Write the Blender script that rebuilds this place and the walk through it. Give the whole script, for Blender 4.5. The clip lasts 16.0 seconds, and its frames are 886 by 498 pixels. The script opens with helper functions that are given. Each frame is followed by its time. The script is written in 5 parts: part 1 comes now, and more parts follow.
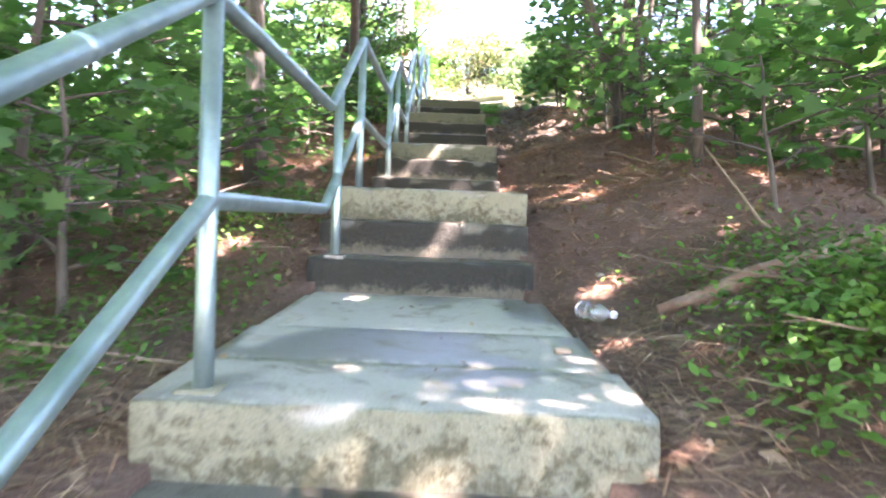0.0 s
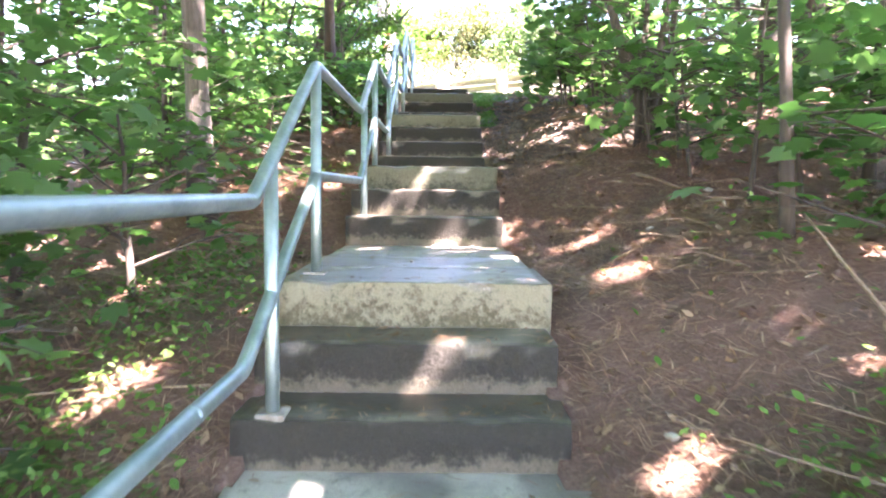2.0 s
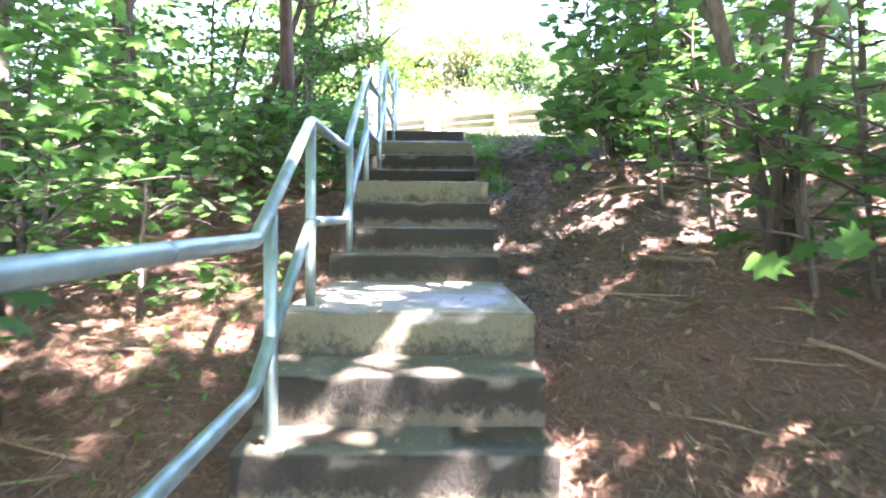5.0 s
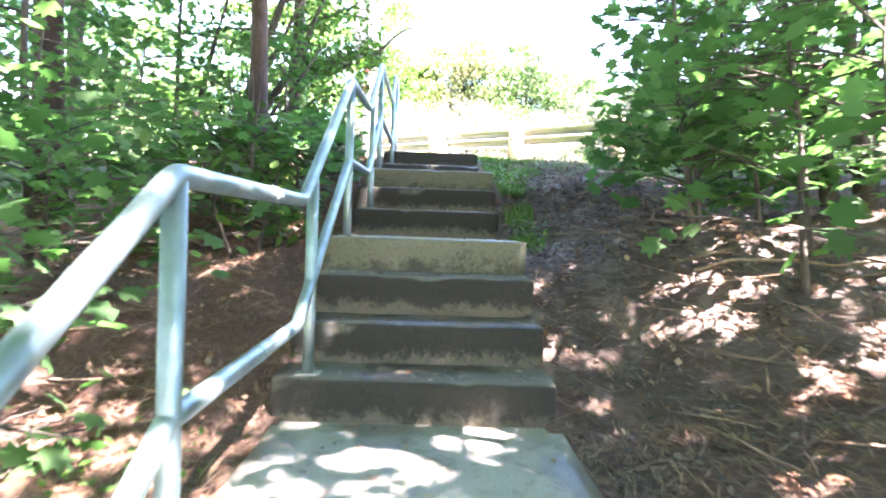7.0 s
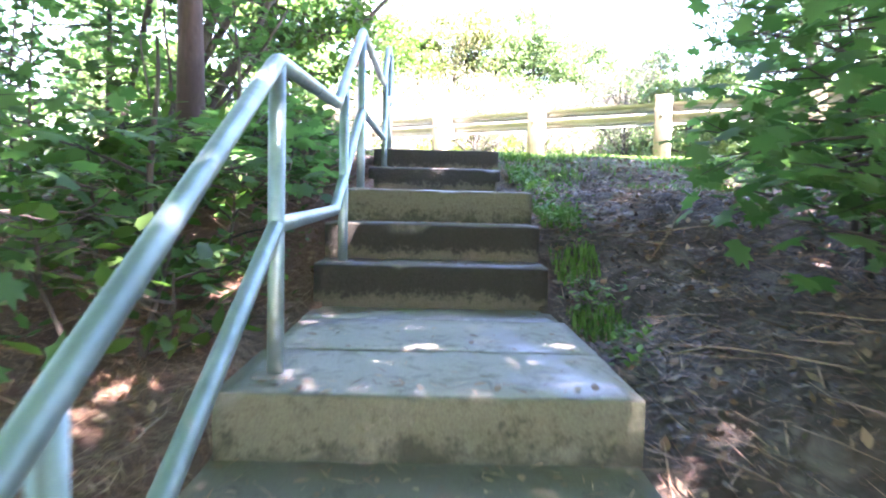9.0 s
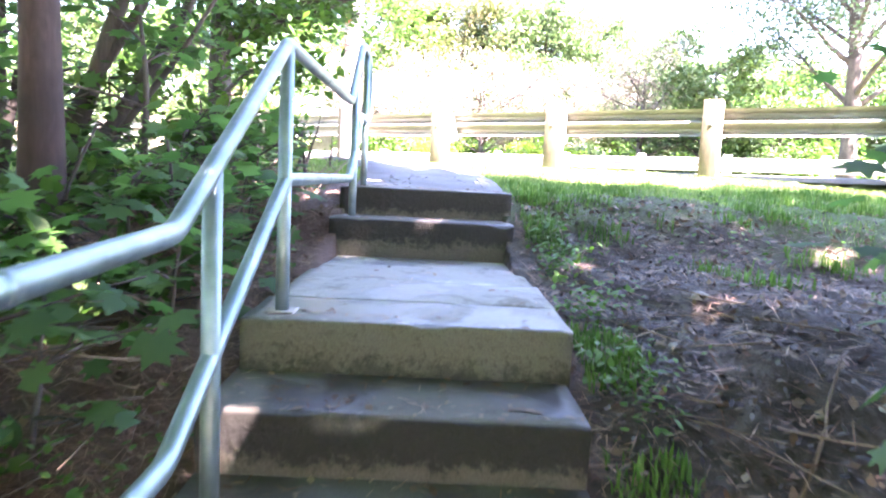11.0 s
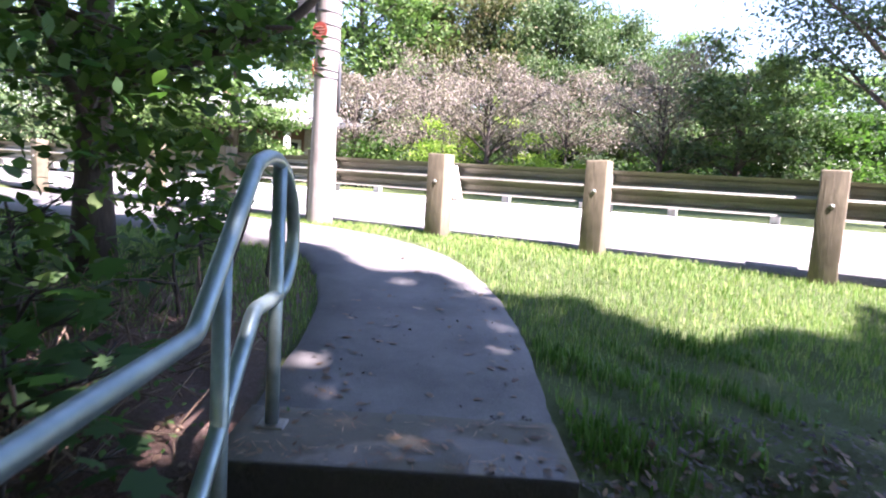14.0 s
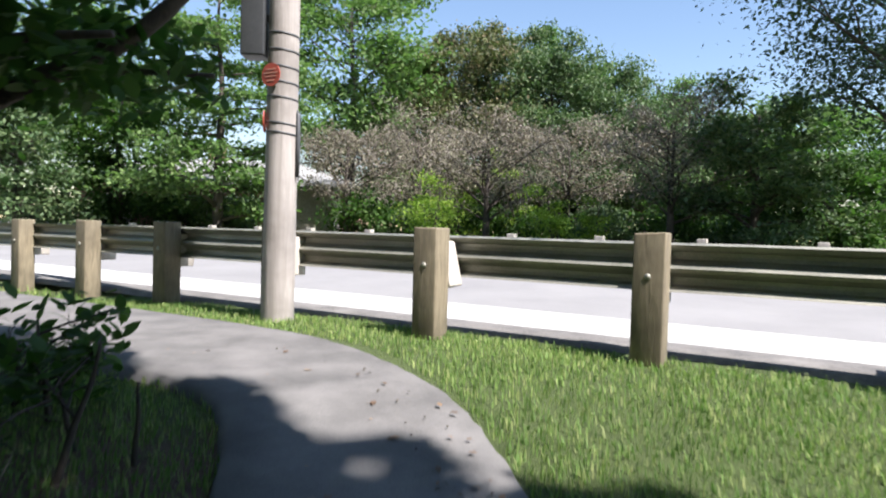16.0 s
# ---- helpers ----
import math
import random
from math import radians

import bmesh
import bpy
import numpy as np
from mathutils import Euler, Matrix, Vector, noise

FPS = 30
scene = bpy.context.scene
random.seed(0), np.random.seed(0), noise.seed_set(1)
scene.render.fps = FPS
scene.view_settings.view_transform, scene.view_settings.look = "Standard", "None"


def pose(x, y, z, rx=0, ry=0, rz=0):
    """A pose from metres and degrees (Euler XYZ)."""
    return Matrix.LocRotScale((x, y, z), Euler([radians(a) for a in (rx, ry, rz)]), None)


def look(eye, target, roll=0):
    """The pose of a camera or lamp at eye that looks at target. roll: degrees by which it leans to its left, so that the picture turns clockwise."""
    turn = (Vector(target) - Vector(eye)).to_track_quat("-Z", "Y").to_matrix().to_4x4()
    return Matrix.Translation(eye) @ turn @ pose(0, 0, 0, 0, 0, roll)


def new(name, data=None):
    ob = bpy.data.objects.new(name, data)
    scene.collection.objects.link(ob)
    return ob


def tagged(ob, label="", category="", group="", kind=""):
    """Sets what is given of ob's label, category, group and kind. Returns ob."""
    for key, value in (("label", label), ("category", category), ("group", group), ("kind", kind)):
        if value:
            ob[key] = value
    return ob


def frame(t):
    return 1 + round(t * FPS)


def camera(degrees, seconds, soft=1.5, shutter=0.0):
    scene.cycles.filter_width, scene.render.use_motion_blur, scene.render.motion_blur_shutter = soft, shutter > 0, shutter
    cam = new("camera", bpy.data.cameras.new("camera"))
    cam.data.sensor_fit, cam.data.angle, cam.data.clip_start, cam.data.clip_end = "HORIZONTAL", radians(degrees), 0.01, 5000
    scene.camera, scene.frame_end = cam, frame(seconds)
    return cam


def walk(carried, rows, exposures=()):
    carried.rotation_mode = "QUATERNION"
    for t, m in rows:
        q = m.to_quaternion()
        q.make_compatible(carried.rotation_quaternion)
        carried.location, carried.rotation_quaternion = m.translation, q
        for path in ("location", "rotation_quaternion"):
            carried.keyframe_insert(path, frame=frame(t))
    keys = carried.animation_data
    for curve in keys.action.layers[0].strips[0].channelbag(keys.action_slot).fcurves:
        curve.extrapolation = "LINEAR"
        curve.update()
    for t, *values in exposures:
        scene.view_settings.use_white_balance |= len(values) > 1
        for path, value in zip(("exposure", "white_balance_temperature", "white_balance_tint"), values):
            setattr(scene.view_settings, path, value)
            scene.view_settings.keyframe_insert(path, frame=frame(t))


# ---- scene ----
cam = camera(70.9, 16.0, soft=2.0, shutter=0.5)
PATH = [
    (0, (0.124, -1.687, 2.052), (0.105, 0.312, 1.998), 2.2),
    (0.5, (0.145, -1.403, 2.184), (0.186, 0.596, 2.123), 1.3),
    (1, (0.105, -1.152, 2.309), (0.078, 0.844, 2.183), 1.6),
    (1.5, (0.116, -0.906, 2.473), (0.126, 1.090, 2.348), 1.5),
    (2, (0.110, -0.631, 2.603), (0.116, 1.365, 2.460), 0.7),
    (2.5, (0.129, -0.324, 2.758), (0.085, 1.669, 2.599), 0.9),
    (3, (0.140, -0.039, 2.952), (0.169, 1.952, 2.767), 0.8),
    (3.5, (0.091, 0.359, 3.023), (0.087, 2.351, 2.844), 1.1),
    (4, (0.101, 0.797, 3.059), (0.130, 2.794, 2.946), 0.5),
    (4.2, (0.138, 0.974, 3.077), (0.143, 2.974, 3.031), 0.2),
    (6.3, (0.028, 2.711, 3.577), (0.132, 4.706, 3.472), 1.0),
    (6.5, (0.049, 2.858, 3.589), (0.137, 4.854, 3.511), 0.9),
    (7, (0.033, 3.313, 3.632), (0.073, 5.312, 3.604), 1.9),
    (7.5, (0.009, 3.808, 3.668), (0.069, 5.808, 3.656), 0.3),
    (8, (-0.018, 4.271, 3.840), (-0.060, 6.270, 3.786), 0.8),
    (8.5, (-0.011, 4.594, 4.010), (-0.057, 6.593, 3.943), -0.5),
    (8.7, (-0.008, 4.785, 4.043), (0.023, 6.783, 3.956), 1.3),
    (10.8, (0.073, 6.497, 4.625), (0.061, 8.489, 4.435), 1.8),
    (11, (0.085, 6.609, 4.685), (0.105, 8.598, 4.483), 2.8),
    (11.5, (0.112, 6.949, 4.838), (0.100, 8.935, 4.600), 1.6),
    (12, (0.129, 7.230, 4.980), (0.072, 9.213, 4.725), 1.7),
    (12.5, (0.178, 7.706, 5.105), (0.152, 9.696, 4.916), 1.6),
    (13, (0.098, 8.197, 5.235), (0.161, 10.192, 5.105), 4.0),
    (13.5, (0.096, 8.531, 5.384), (0.182, 10.522, 5.216), 2.5),
    (14, (0.089, 8.855, 5.513), (0.103, 10.842, 5.293), 3.7),
    (14.5, (0.082, 9.158, 5.634), (0.162, 11.142, 5.387), 1.6),
    (15, (0.129, 9.589, 5.675), (0.181, 11.581, 5.506), 1.5),
    (15.5, (0.110, 10.080, 5.671), (0.131, 12.078, 5.565), 2.8),
    (16, (0.137, 10.521, 5.748), (0.141, 12.520, 5.691), 1.6),
]
walk(cam, [(t, look(eye, target, roll)) for t, eye, target, roll in PATH],
     exposures=[(0.0, 5.2, 6650, 36), (1.0, 5.4, 6800, 40), (2.5, 5.45, 6600, 38), (4.0, 5.45, 6400, 37), (6.5, 5.6, 6350, 32), (8.5, 5.6, 6250, 38), (11.0, 5.55, 6400, 45),
                (12.0, 5.15, 6450, 46), (12.5, 4.8, 6350, 45), (13.0, 4.35, 6150, 43), (13.5, 3.7, 6050, 41), (14.0, 3.05, 6100, 39), (14.5, 2.5, 6250, 37),
                (15.0, 2.1, 6300, 30), (15.5, 1.8, 6250, 22), (16.0, 1.55, 6150, 17)])


# ---- world and sun ----
SUN_DIR = Vector((0.78, -0.63, 0.0)).normalized()
SUN_ELEV = radians(54)
world = bpy.data.worlds.new("world")
scene.world = world
world.use_nodes = True
wn = world.node_tree.nodes
sky = wn.new("ShaderNodeTexSky")
sky.sky_type = "NISHITA"
sky.sun_disc = False
sky.air_density = 1.4
sky.dust_density = 0.15
sky.ozone_density = 2.2
sky.sun_elevation = SUN_ELEV
sky.sun_rotation = math.atan2(SUN_DIR.x, SUN_DIR.y)
world.node_tree.links.new(sky.outputs[0], wn["Background"].inputs[0])
wn["Background"].inputs[1].default_value = 0.064
sun = new("sun", bpy.data.lights.new("sun", "SUN"))
sun.data.energy = 5.0
sun.data.angle = radians(0.5)
sun.data.color = (1.0, 0.95, 0.87)
to_sun = SUN_DIR * math.cos(SUN_ELEV) + Vector((0, 0, math.sin(SUN_ELEV)))
sun.matrix_world = look(to_sun * 60, (0, 0, 0))


# ---- materials ----
def node_mat(name, rough=0.8, metal=0.0):
    m = bpy.data.materials.new(name)
    m.use_nodes = True
    b = m.node_tree.nodes["Principled BSDF"]
    b.inputs["Roughness"].default_value = rough
    b.inputs["Metallic"].default_value = metal
    return m, m.node_tree.nodes, m.node_tree.links, b


def noise_node(n, l, vec, scale, detail=6.0, rough=0.6, dist=0.0):
    t = n.new("ShaderNodeTexNoise")
    t.inputs["Scale"].default_value = scale
    t.inputs["Detail"].default_value = detail
    t.inputs["Roughness"].default_value = rough
    t.inputs["Distortion"].default_value = dist
    if vec is not None:
        l.new(vec, t.inputs["Vector"])
    return t.outputs["Fac"]


def ramp(n, l, fac, stops):
    r = n.new("ShaderNodeValToRGB")
    e = r.color_ramp.elements
    while len(e) < len(stops):
        e.new(0.5)
    for el, (p, c) in zip(e, stops):
        el.position = p
        el.color = (*c, 1.0) if len(c) == 3 else c
    l.new(fac, r.inputs["Fac"])
    return r.outputs["Color"]


def mix(n, l, fac, a, b, mode="MIX"):
    m = n.new("ShaderNodeMix")
    m.data_type = "RGBA"
    m.blend_type = mode
    for sock, v in ((m.inputs["Factor"], fac), (m.inputs["A"], a), (m.inputs["B"], b)):
        if hasattr(v, "links"):
            l.new(v, sock)
        elif isinstance(v, tuple):
            sock.default_value = (*v, 1.0)
        else:
            sock.default_value = v
    return m.outputs["Result"]


def maths(n, l, op, a, b=0.0, clamp=False):
    m = n.new("ShaderNodeMath")
    m.operation = op
    m.use_clamp = clamp
    for i, v in enumerate((a, b)):
        if hasattr(v, "links"):
            l.new(v, m.inputs[i])
        else:
            m.inputs[i].default_value = v
    return m.outputs[0]


def step_range(n, l, v, a, b):
    m = n.new("ShaderNodeMapRange")
    m.interpolation_type = "SMOOTHSTEP"
    l.new(v, m.inputs["Value"])
    m.inputs["From Min"].default_value = a
    m.inputs["From Max"].default_value = b
    return m.outputs["Result"]


def bump(n, l, b, height, strength, distance):
    u = n.new("ShaderNodeBump")
    u.inputs["Strength"].default_value = strength
    u.inputs["Distance"].default_value = distance
    l.new(height, u.inputs["Height"])
    l.new(u.outputs["Normal"], b.inputs["Normal"])


def coords(n, kind="Object"):
    return n.new("ShaderNodeTexCoord").outputs[kind]


def stretch(n, l, vec, sx, sy, sz):
    m = n.new("ShaderNodeMapping")
    m.inputs["Scale"].default_value = (sx, sy, sz)
    l.new(vec, m.inputs["Vector"])
    return m.outputs["Vector"]


def split(n, l, vec):
    s = n.new("ShaderNodeSeparateXYZ")
    l.new(vec, s.inputs[0])
    return s.outputs


def rand_shift(n, l):
    """Object coordinates moved by a random amount for each object."""
    o = n.new("ShaderNodeObjectInfo").outputs["Random"]
    v = n.new("ShaderNodeVectorMath")
    v.operation = "ADD"
    c = n.new("ShaderNodeCombineXYZ")
    k = maths(n, l, "MULTIPLY", o, 37.0)
    l.new(k, c.inputs[0])
    l.new(k, c.inputs[1])
    l.new(coords(n), v.inputs[0])
    l.new(c.outputs[0], v.inputs[1])
    return v.outputs[0], o


def plain_mat(name, c1, c2, scale, rough=0.8, metal=0.0, bump_s=0.3, bump_d=0.004, fine=60.0):
    m, n, l, b = node_mat(name, rough, metal)
    v, o = rand_shift(n, l)
    big = noise_node(n, l, v, scale)
    small = noise_node(n, l, v, fine, 4.0)
    f = maths(n, l, "ADD", maths(n, l, "MULTIPLY", big, 0.6), maths(n, l, "MULTIPLY", small, 0.4))
    l.new(ramp(n, l, f, [(0.36, c1), (0.64, c2)]), b.inputs["Base Color"])
    bump(n, l, b, small, bump_s, bump_d)
    return m


def concrete_mat(name, top_pale, top_dark, face, blotch, height, low, cut):
    """Weathered cast concrete; the front face has its own colours, apart from the top's. The object's origin lies at
    its top front edge. low: +1 where the blotches gather low on the face, as moss on the slabs and a paler band on the
    steps; cut: how much of it they take.
    """
    m, n, l, b = node_mat(name, 0.85)
    v, o = rand_shift(n, l)
    p = split(n, l, coords(n))
    big = noise_node(n, l, v, 1.7, 4.0, 0.5, 0.5)
    mid = noise_node(n, l, v, 9.0, 7.0, 0.7, 0.5)
    rough = noise_node(n, l, v, 38.0, 6.0, 0.7, 0.3)
    grit = noise_node(n, l, v, 160.0, 3.0, 0.6)
    shift = maths(n, l, "MULTIPLY", maths(n, l, "SUBTRACT", o, 0.5), 0.22)
    damp = step_range(n, l, maths(n, l, "ADD", big, shift), 0.47, 0.56)
    top = mix(n, l, damp, top_pale, top_dark)
    top = mix(n, l, maths(n, l, "MULTIPLY", step_range(n, l, mid, 0.54, 0.68), 0.55), top, tuple(c * 0.55 for c in top_dark))
    moss = noise_node(n, l, v, 4.3, 8.0, 0.7, 0.8)
    top = mix(n, l, maths(n, l, "MULTIPLY", step_range(n, l, moss, 0.52, 0.66), 0.7), top, (0.105, 0.085, 0.052))
    worn = maths(n, l, "MULTIPLY", step_range(n, l, p[1], 0.06, 0.015), step_range(n, l, mid, 0.5, 0.62))
    top = mix(n, l, maths(n, l, "MULTIPLY", worn, 0.6), top, tuple(min(1.0, c * 1.5) for c in top_pale))
    depth = maths(n, l, "DIVIDE", maths(n, l, "MULTIPLY", p[2], -1.0), height)
    w = maths(n, l, "ADD", maths(n, l, "ADD", maths(n, l, "MULTIPLY", mid, 0.55), maths(n, l, "MULTIPLY", rough, 0.45)), maths(n, l, "MULTIPLY", maths(n, l, "SUBTRACT", depth, 0.55), low))
    spots = step_range(n, l, w, cut - 0.09, cut + 0.09)
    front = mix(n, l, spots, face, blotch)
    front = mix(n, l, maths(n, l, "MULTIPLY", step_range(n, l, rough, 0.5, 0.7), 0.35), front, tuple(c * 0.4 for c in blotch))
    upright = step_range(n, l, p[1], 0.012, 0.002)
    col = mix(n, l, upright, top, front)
    g = ramp(n, l, grit, [(0.3, (0.78, 0.78, 0.78)), (0.7, (1.15, 1.15, 1.15))])
    l.new(mix(n, l, 1.0, col, g, "MULTIPLY"), b.inputs["Base Color"])
    gloss = maths(n, l, "MULTIPLY", damp, maths(n, l, "SUBTRACT", 1.0, upright))
    l.new(ramp(n, l, gloss, [(0.0, (0.88, 0.88, 0.88)), (1.0, (0.38, 0.38, 0.38))]), b.inputs["Roughness"])
    h = maths(n, l, "ADD", maths(n, l, "MULTIPLY", grit, 0.12), maths(n, l, "ADD", maths(n, l, "MULTIPLY", mid, 0.15), maths(n, l, "MULTIPLY", maths(n, l, "MULTIPLY", rough, upright), 1.2)))
    bump(n, l, b, h, 0.85, 0.016)
    return m


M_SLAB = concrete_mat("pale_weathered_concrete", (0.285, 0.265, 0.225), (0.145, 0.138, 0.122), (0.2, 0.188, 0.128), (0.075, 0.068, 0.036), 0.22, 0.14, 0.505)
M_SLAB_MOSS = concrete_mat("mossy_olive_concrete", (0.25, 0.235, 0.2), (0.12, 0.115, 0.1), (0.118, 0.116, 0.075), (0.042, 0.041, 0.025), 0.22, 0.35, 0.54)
# riser colour much darker than the tread's, paler towards its foot
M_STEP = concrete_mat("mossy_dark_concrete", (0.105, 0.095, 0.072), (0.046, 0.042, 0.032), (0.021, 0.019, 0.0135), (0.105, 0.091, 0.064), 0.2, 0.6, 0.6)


def galvanised():
    m, n, l, b = node_mat("galvanised_pipe", 0.42, 0.75)
    v = coords(n)
    a = noise_node(n, l, v, 7.0, 5.0)
    f = noise_node(n, l, v, 90.0, 3.0)
    l.new(ramp(n, l, a, [(0.35, (0.165, 0.225, 0.222)), (0.65, (0.28, 0.36, 0.352))]), b.inputs["Base Color"])
    l.new(ramp(n, l, f, [(0.3, (0.34, 0.34, 0.34)), (0.7, (0.52, 0.52, 0.52))]), b.inputs["Roughness"])
    bump(n, l, b, f, 0.08, 0.002)
    return m


M_PIPE = galvanised()
M_BEAM = plain_mat("weathered_galvanised_beam", (0.20, 0.20, 0.17), (0.33, 0.32, 0.27), 2.0, 0.55, 0.55, 0.12, 0.002)


def ground_mat():
    """Needle litter on the slope, bare dirt on the worn track, soil and turf on top."""
    m, n, l, b = node_mat("forest_floor", 0.95)
    v = coords(n)
    p = split(n, l, v)
    big = noise_node(n, l, v, 0.9, 5.0)
    mid = noise_node(n, l, v, 6.0, 8.0, 0.7, 0.8)
    fine = noise_node(n, l, stretch(n, l, v, 60.0, 130.0, 60.0), 1.0, 5.0, 0.7, 1.2)
    vo = n.new("ShaderNodeTexVoronoi")
    vo.inputs["Scale"].default_value = 34.0
    l.new(v, vo.inputs["Vector"])
    litter = ramp(n, l, fine, [(0.25, (0.05, 0.031, 0.024)), (0.5, (0.15, 0.086, 0.061)), (0.75, (0.27, 0.195, 0.152))])
    litter = mix(n, l, maths(n, l, "MULTIPLY", step_range(n, l, mid, 0.5, 0.65), 0.6), litter, (0.08, 0.058, 0.04))
    dirt = ramp(n, l, mid, [(0.36, (0.035, 0.027, 0.02)), (0.5, (0.085, 0.068, 0.053)), (0.66, (0.19, 0.16, 0.13))])
    dirt = mix(n, l, step_range(n, l, vo.outputs["Distance"], 0.12, 0.03), dirt, (0.26, 0.225, 0.19))
    turf = ramp(n, l, fine, [(0.3, (0.05, 0.075, 0.018)), (0.7, (0.11, 0.155, 0.035))])
    wob = maths(n, l, "MULTIPLY", maths(n, l, "SUBTRACT", big, 0.5), 2.4)
    beside = maths(n, l, "MULTIPLY", step_range(n, l, p[0], -0.45, -0.8), step_range(n, l, p[0], -3.2, -2.6))
    yy = maths(n, l, "ADD", maths(n, l, "SUBTRACT", p[1], maths(n, l, "MULTIPLY", beside, 2.6)), wob)
    xx = maths(n, l, "ADD", p[0], maths(n, l, "MULTIPLY", wob, 0.35))
    track = maths(n, l, "MULTIPLY", step_range(n, l, yy, 4.6, 6.6), maths(n, l, "MULTIPLY", step_range(n, l, xx, 0.2, 0.6), step_range(n, l, xx, 3.4, 2.0)))
    col = mix(n, l, track, litter, dirt)
    far = step_range(n, l, maths(n, l, "ADD", yy, maths(n, l, "MULTIPLY", mid, 1.2)), 10.7, 11.6)
    col = mix(n, l, maths(n, l, "MAXIMUM", far, step_range(n, l, xx, -6.0, -8.0)), col, turf)
    l.new(col, b.inputs["Base Color"])
    bump(n, l, b, maths(n, l, "ADD", maths(n, l, "MULTIPLY", mid, 1.2), maths(n, l, "MULTIPLY", fine, 0.5)), 1.0, 0.05)
    return m


M_GROUND = ground_mat()
M_ASPHALT_PATH = plain_mat("worn_path_surface", (0.078, 0.075, 0.07), (0.165, 0.158, 0.148), 2.6, 0.9, 0.0, 0.4, 0.004, 150.0)
M_ROAD = plain_mat("pale_road_asphalt", (0.17, 0.167, 0.165), (0.225, 0.221, 0.216), 0.6, 0.9, 0.0, 0.3, 0.004, 120.0)
M_GUTTER = plain_mat("pale_gutter_concrete", (0.34, 0.335, 0.315), (0.43, 0.425, 0.4), 0.9, 0.85, 0.0, 0.2, 0.003, 90.0)
M_CURB = plain_mat("dark_asphalt_curb", (0.08, 0.077, 0.072), (0.19, 0.18, 0.165), 3.0, 0.95, 0.0, 0.6, 0.01, 60.0)


def wood_mat(name, c1, c2, axis_scale=(14, 14, 1.6), rough=0.85, relief=0.5):
    m, n, l, b = node_mat(name, rough)
    v, o = rand_shift(n, l)
    g = noise_node(n, l, stretch(n, l, v, *axis_scale), 2.2, 7.0, 0.65, 0.9)
    w = noise_node(n, l, v, 1.6, 4.0)
    col = mix(n, l, step_range(n, l, w, 0.35, 0.7), ramp(n, l, g, [(0.3, c1), (0.7, c2)]), tuple(c * 0.8 for c in c1))
    l.new(col, b.inputs["Base Color"])
    bump(n, l, b, g, relief, 0.008 + 0.02 * (relief > 0.6))
    return m


M_POST = wood_mat("weathered_post_timber", (0.12, 0.1, 0.063), (0.245, 0.205, 0.132))
M_BLOCK = wood_mat("pale_block_timber", (0.36, 0.33, 0.28), (0.55, 0.51, 0.45))
M_POLE = wood_mat("grey_pole_timber", (0.25, 0.225, 0.2), (0.38, 0.35, 0.32), (10, 10, 0.5))
M_BARK = wood_mat("furrowed_grey_bark", (0.04, 0.033, 0.027), (0.19, 0.165, 0.14), (16, 16, 1.4), 0.95, 0.9)
M_BARK_RED = wood_mat("reddish_brown_bark", (0.032, 0.02, 0.016), (0.09, 0.056, 0.043), (14, 14, 3.0), 0.95)
M_BARK_DARK = wood_mat("dark_branch_bark", (0.04, 0.032, 0.026), (0.11, 0.09, 0.07), (16, 16, 3.0), 0.95)
M_TWIG = wood_mat("dry_twig", (0.13, 0.085, 0.055), (0.34, 0.25, 0.17), (30, 30, 4), 0.95)
M_LOG = wood_mat("fallen_branch_wood", (0.17, 0.075, 0.045), (0.40, 0.33, 0.26), (12, 3, 12), 0.9)


def leaf_mat(name, c1, c2, c3, trans=0.45, tint=(0.92, 1.26, 0.68)):
    """Thin leaves: part of the light passes through."""
    m, n, l, b = node_mat(name, 0.6)
    b.inputs["Specular IOR Level"].default_value = 0.3
    g = n.new("ShaderNodeNewGeometry")
    r = g.outputs["Random Per Island"]
    col = ramp(n, l, r, [(0.0, c1), (0.55, c2), (1.0, c3)])
    big = noise_node(n, l, coords(n), 0.7, 3.0)
    col = mix(n, l, 1.0, col, ramp(n, l, big, [(0.3, (0.72, 0.76, 0.7)), (0.7, (1.2, 1.16, 1.1))]), "MULTIPLY")
    l.new(col, b.inputs["Base Color"])
    t = n.new("ShaderNodeBsdfTranslucent")
    l.new(mix(n, l, 1.0, col, tint, "MULTIPLY"), t.inputs["Color"])
    s = n.new("ShaderNodeMixShader")
    s.inputs[0].default_value = trans
    l.new(b.outputs[0], s.inputs[1])
    l.new(t.outputs[0], s.inputs[2])
    l.new(s.outputs[0], n["Material Output"].inputs["Surface"])
    return m


M_MAPLE = leaf_mat("maple_leaf_green", (0.055, 0.12, 0.047), (0.09, 0.175, 0.07), (0.14, 0.235, 0.1), 0.6)
M_LOCUST = leaf_mat("bluish_locust_leaf", (0.03, 0.055, 0.036), (0.05, 0.085, 0.055), (0.08, 0.12, 0.075), 0.3)
M_LEAF_DARK = leaf_mat("dark_leaf_green", (0.035, 0.07, 0.018), (0.055, 0.11, 0.025), (0.09, 0.15, 0.035), 0.5)
M_WEED = leaf_mat("low_weed_green", (0.05, 0.11, 0.02), (0.08, 0.17, 0.035), (0.13, 0.22, 0.06), 0.35)
M_GRASS = leaf_mat("lawn_grass", (0.1, 0.185, 0.044), (0.18, 0.28, 0.073), (0.36, 0.38, 0.165), 0.35)
M_CRAB = leaf_mat("purple_brown_foliage", (0.16, 0.14, 0.12), (0.26, 0.23, 0.2), (0.25, 0.25, 0.16), 0.3, (1.0, 0.95, 0.85))
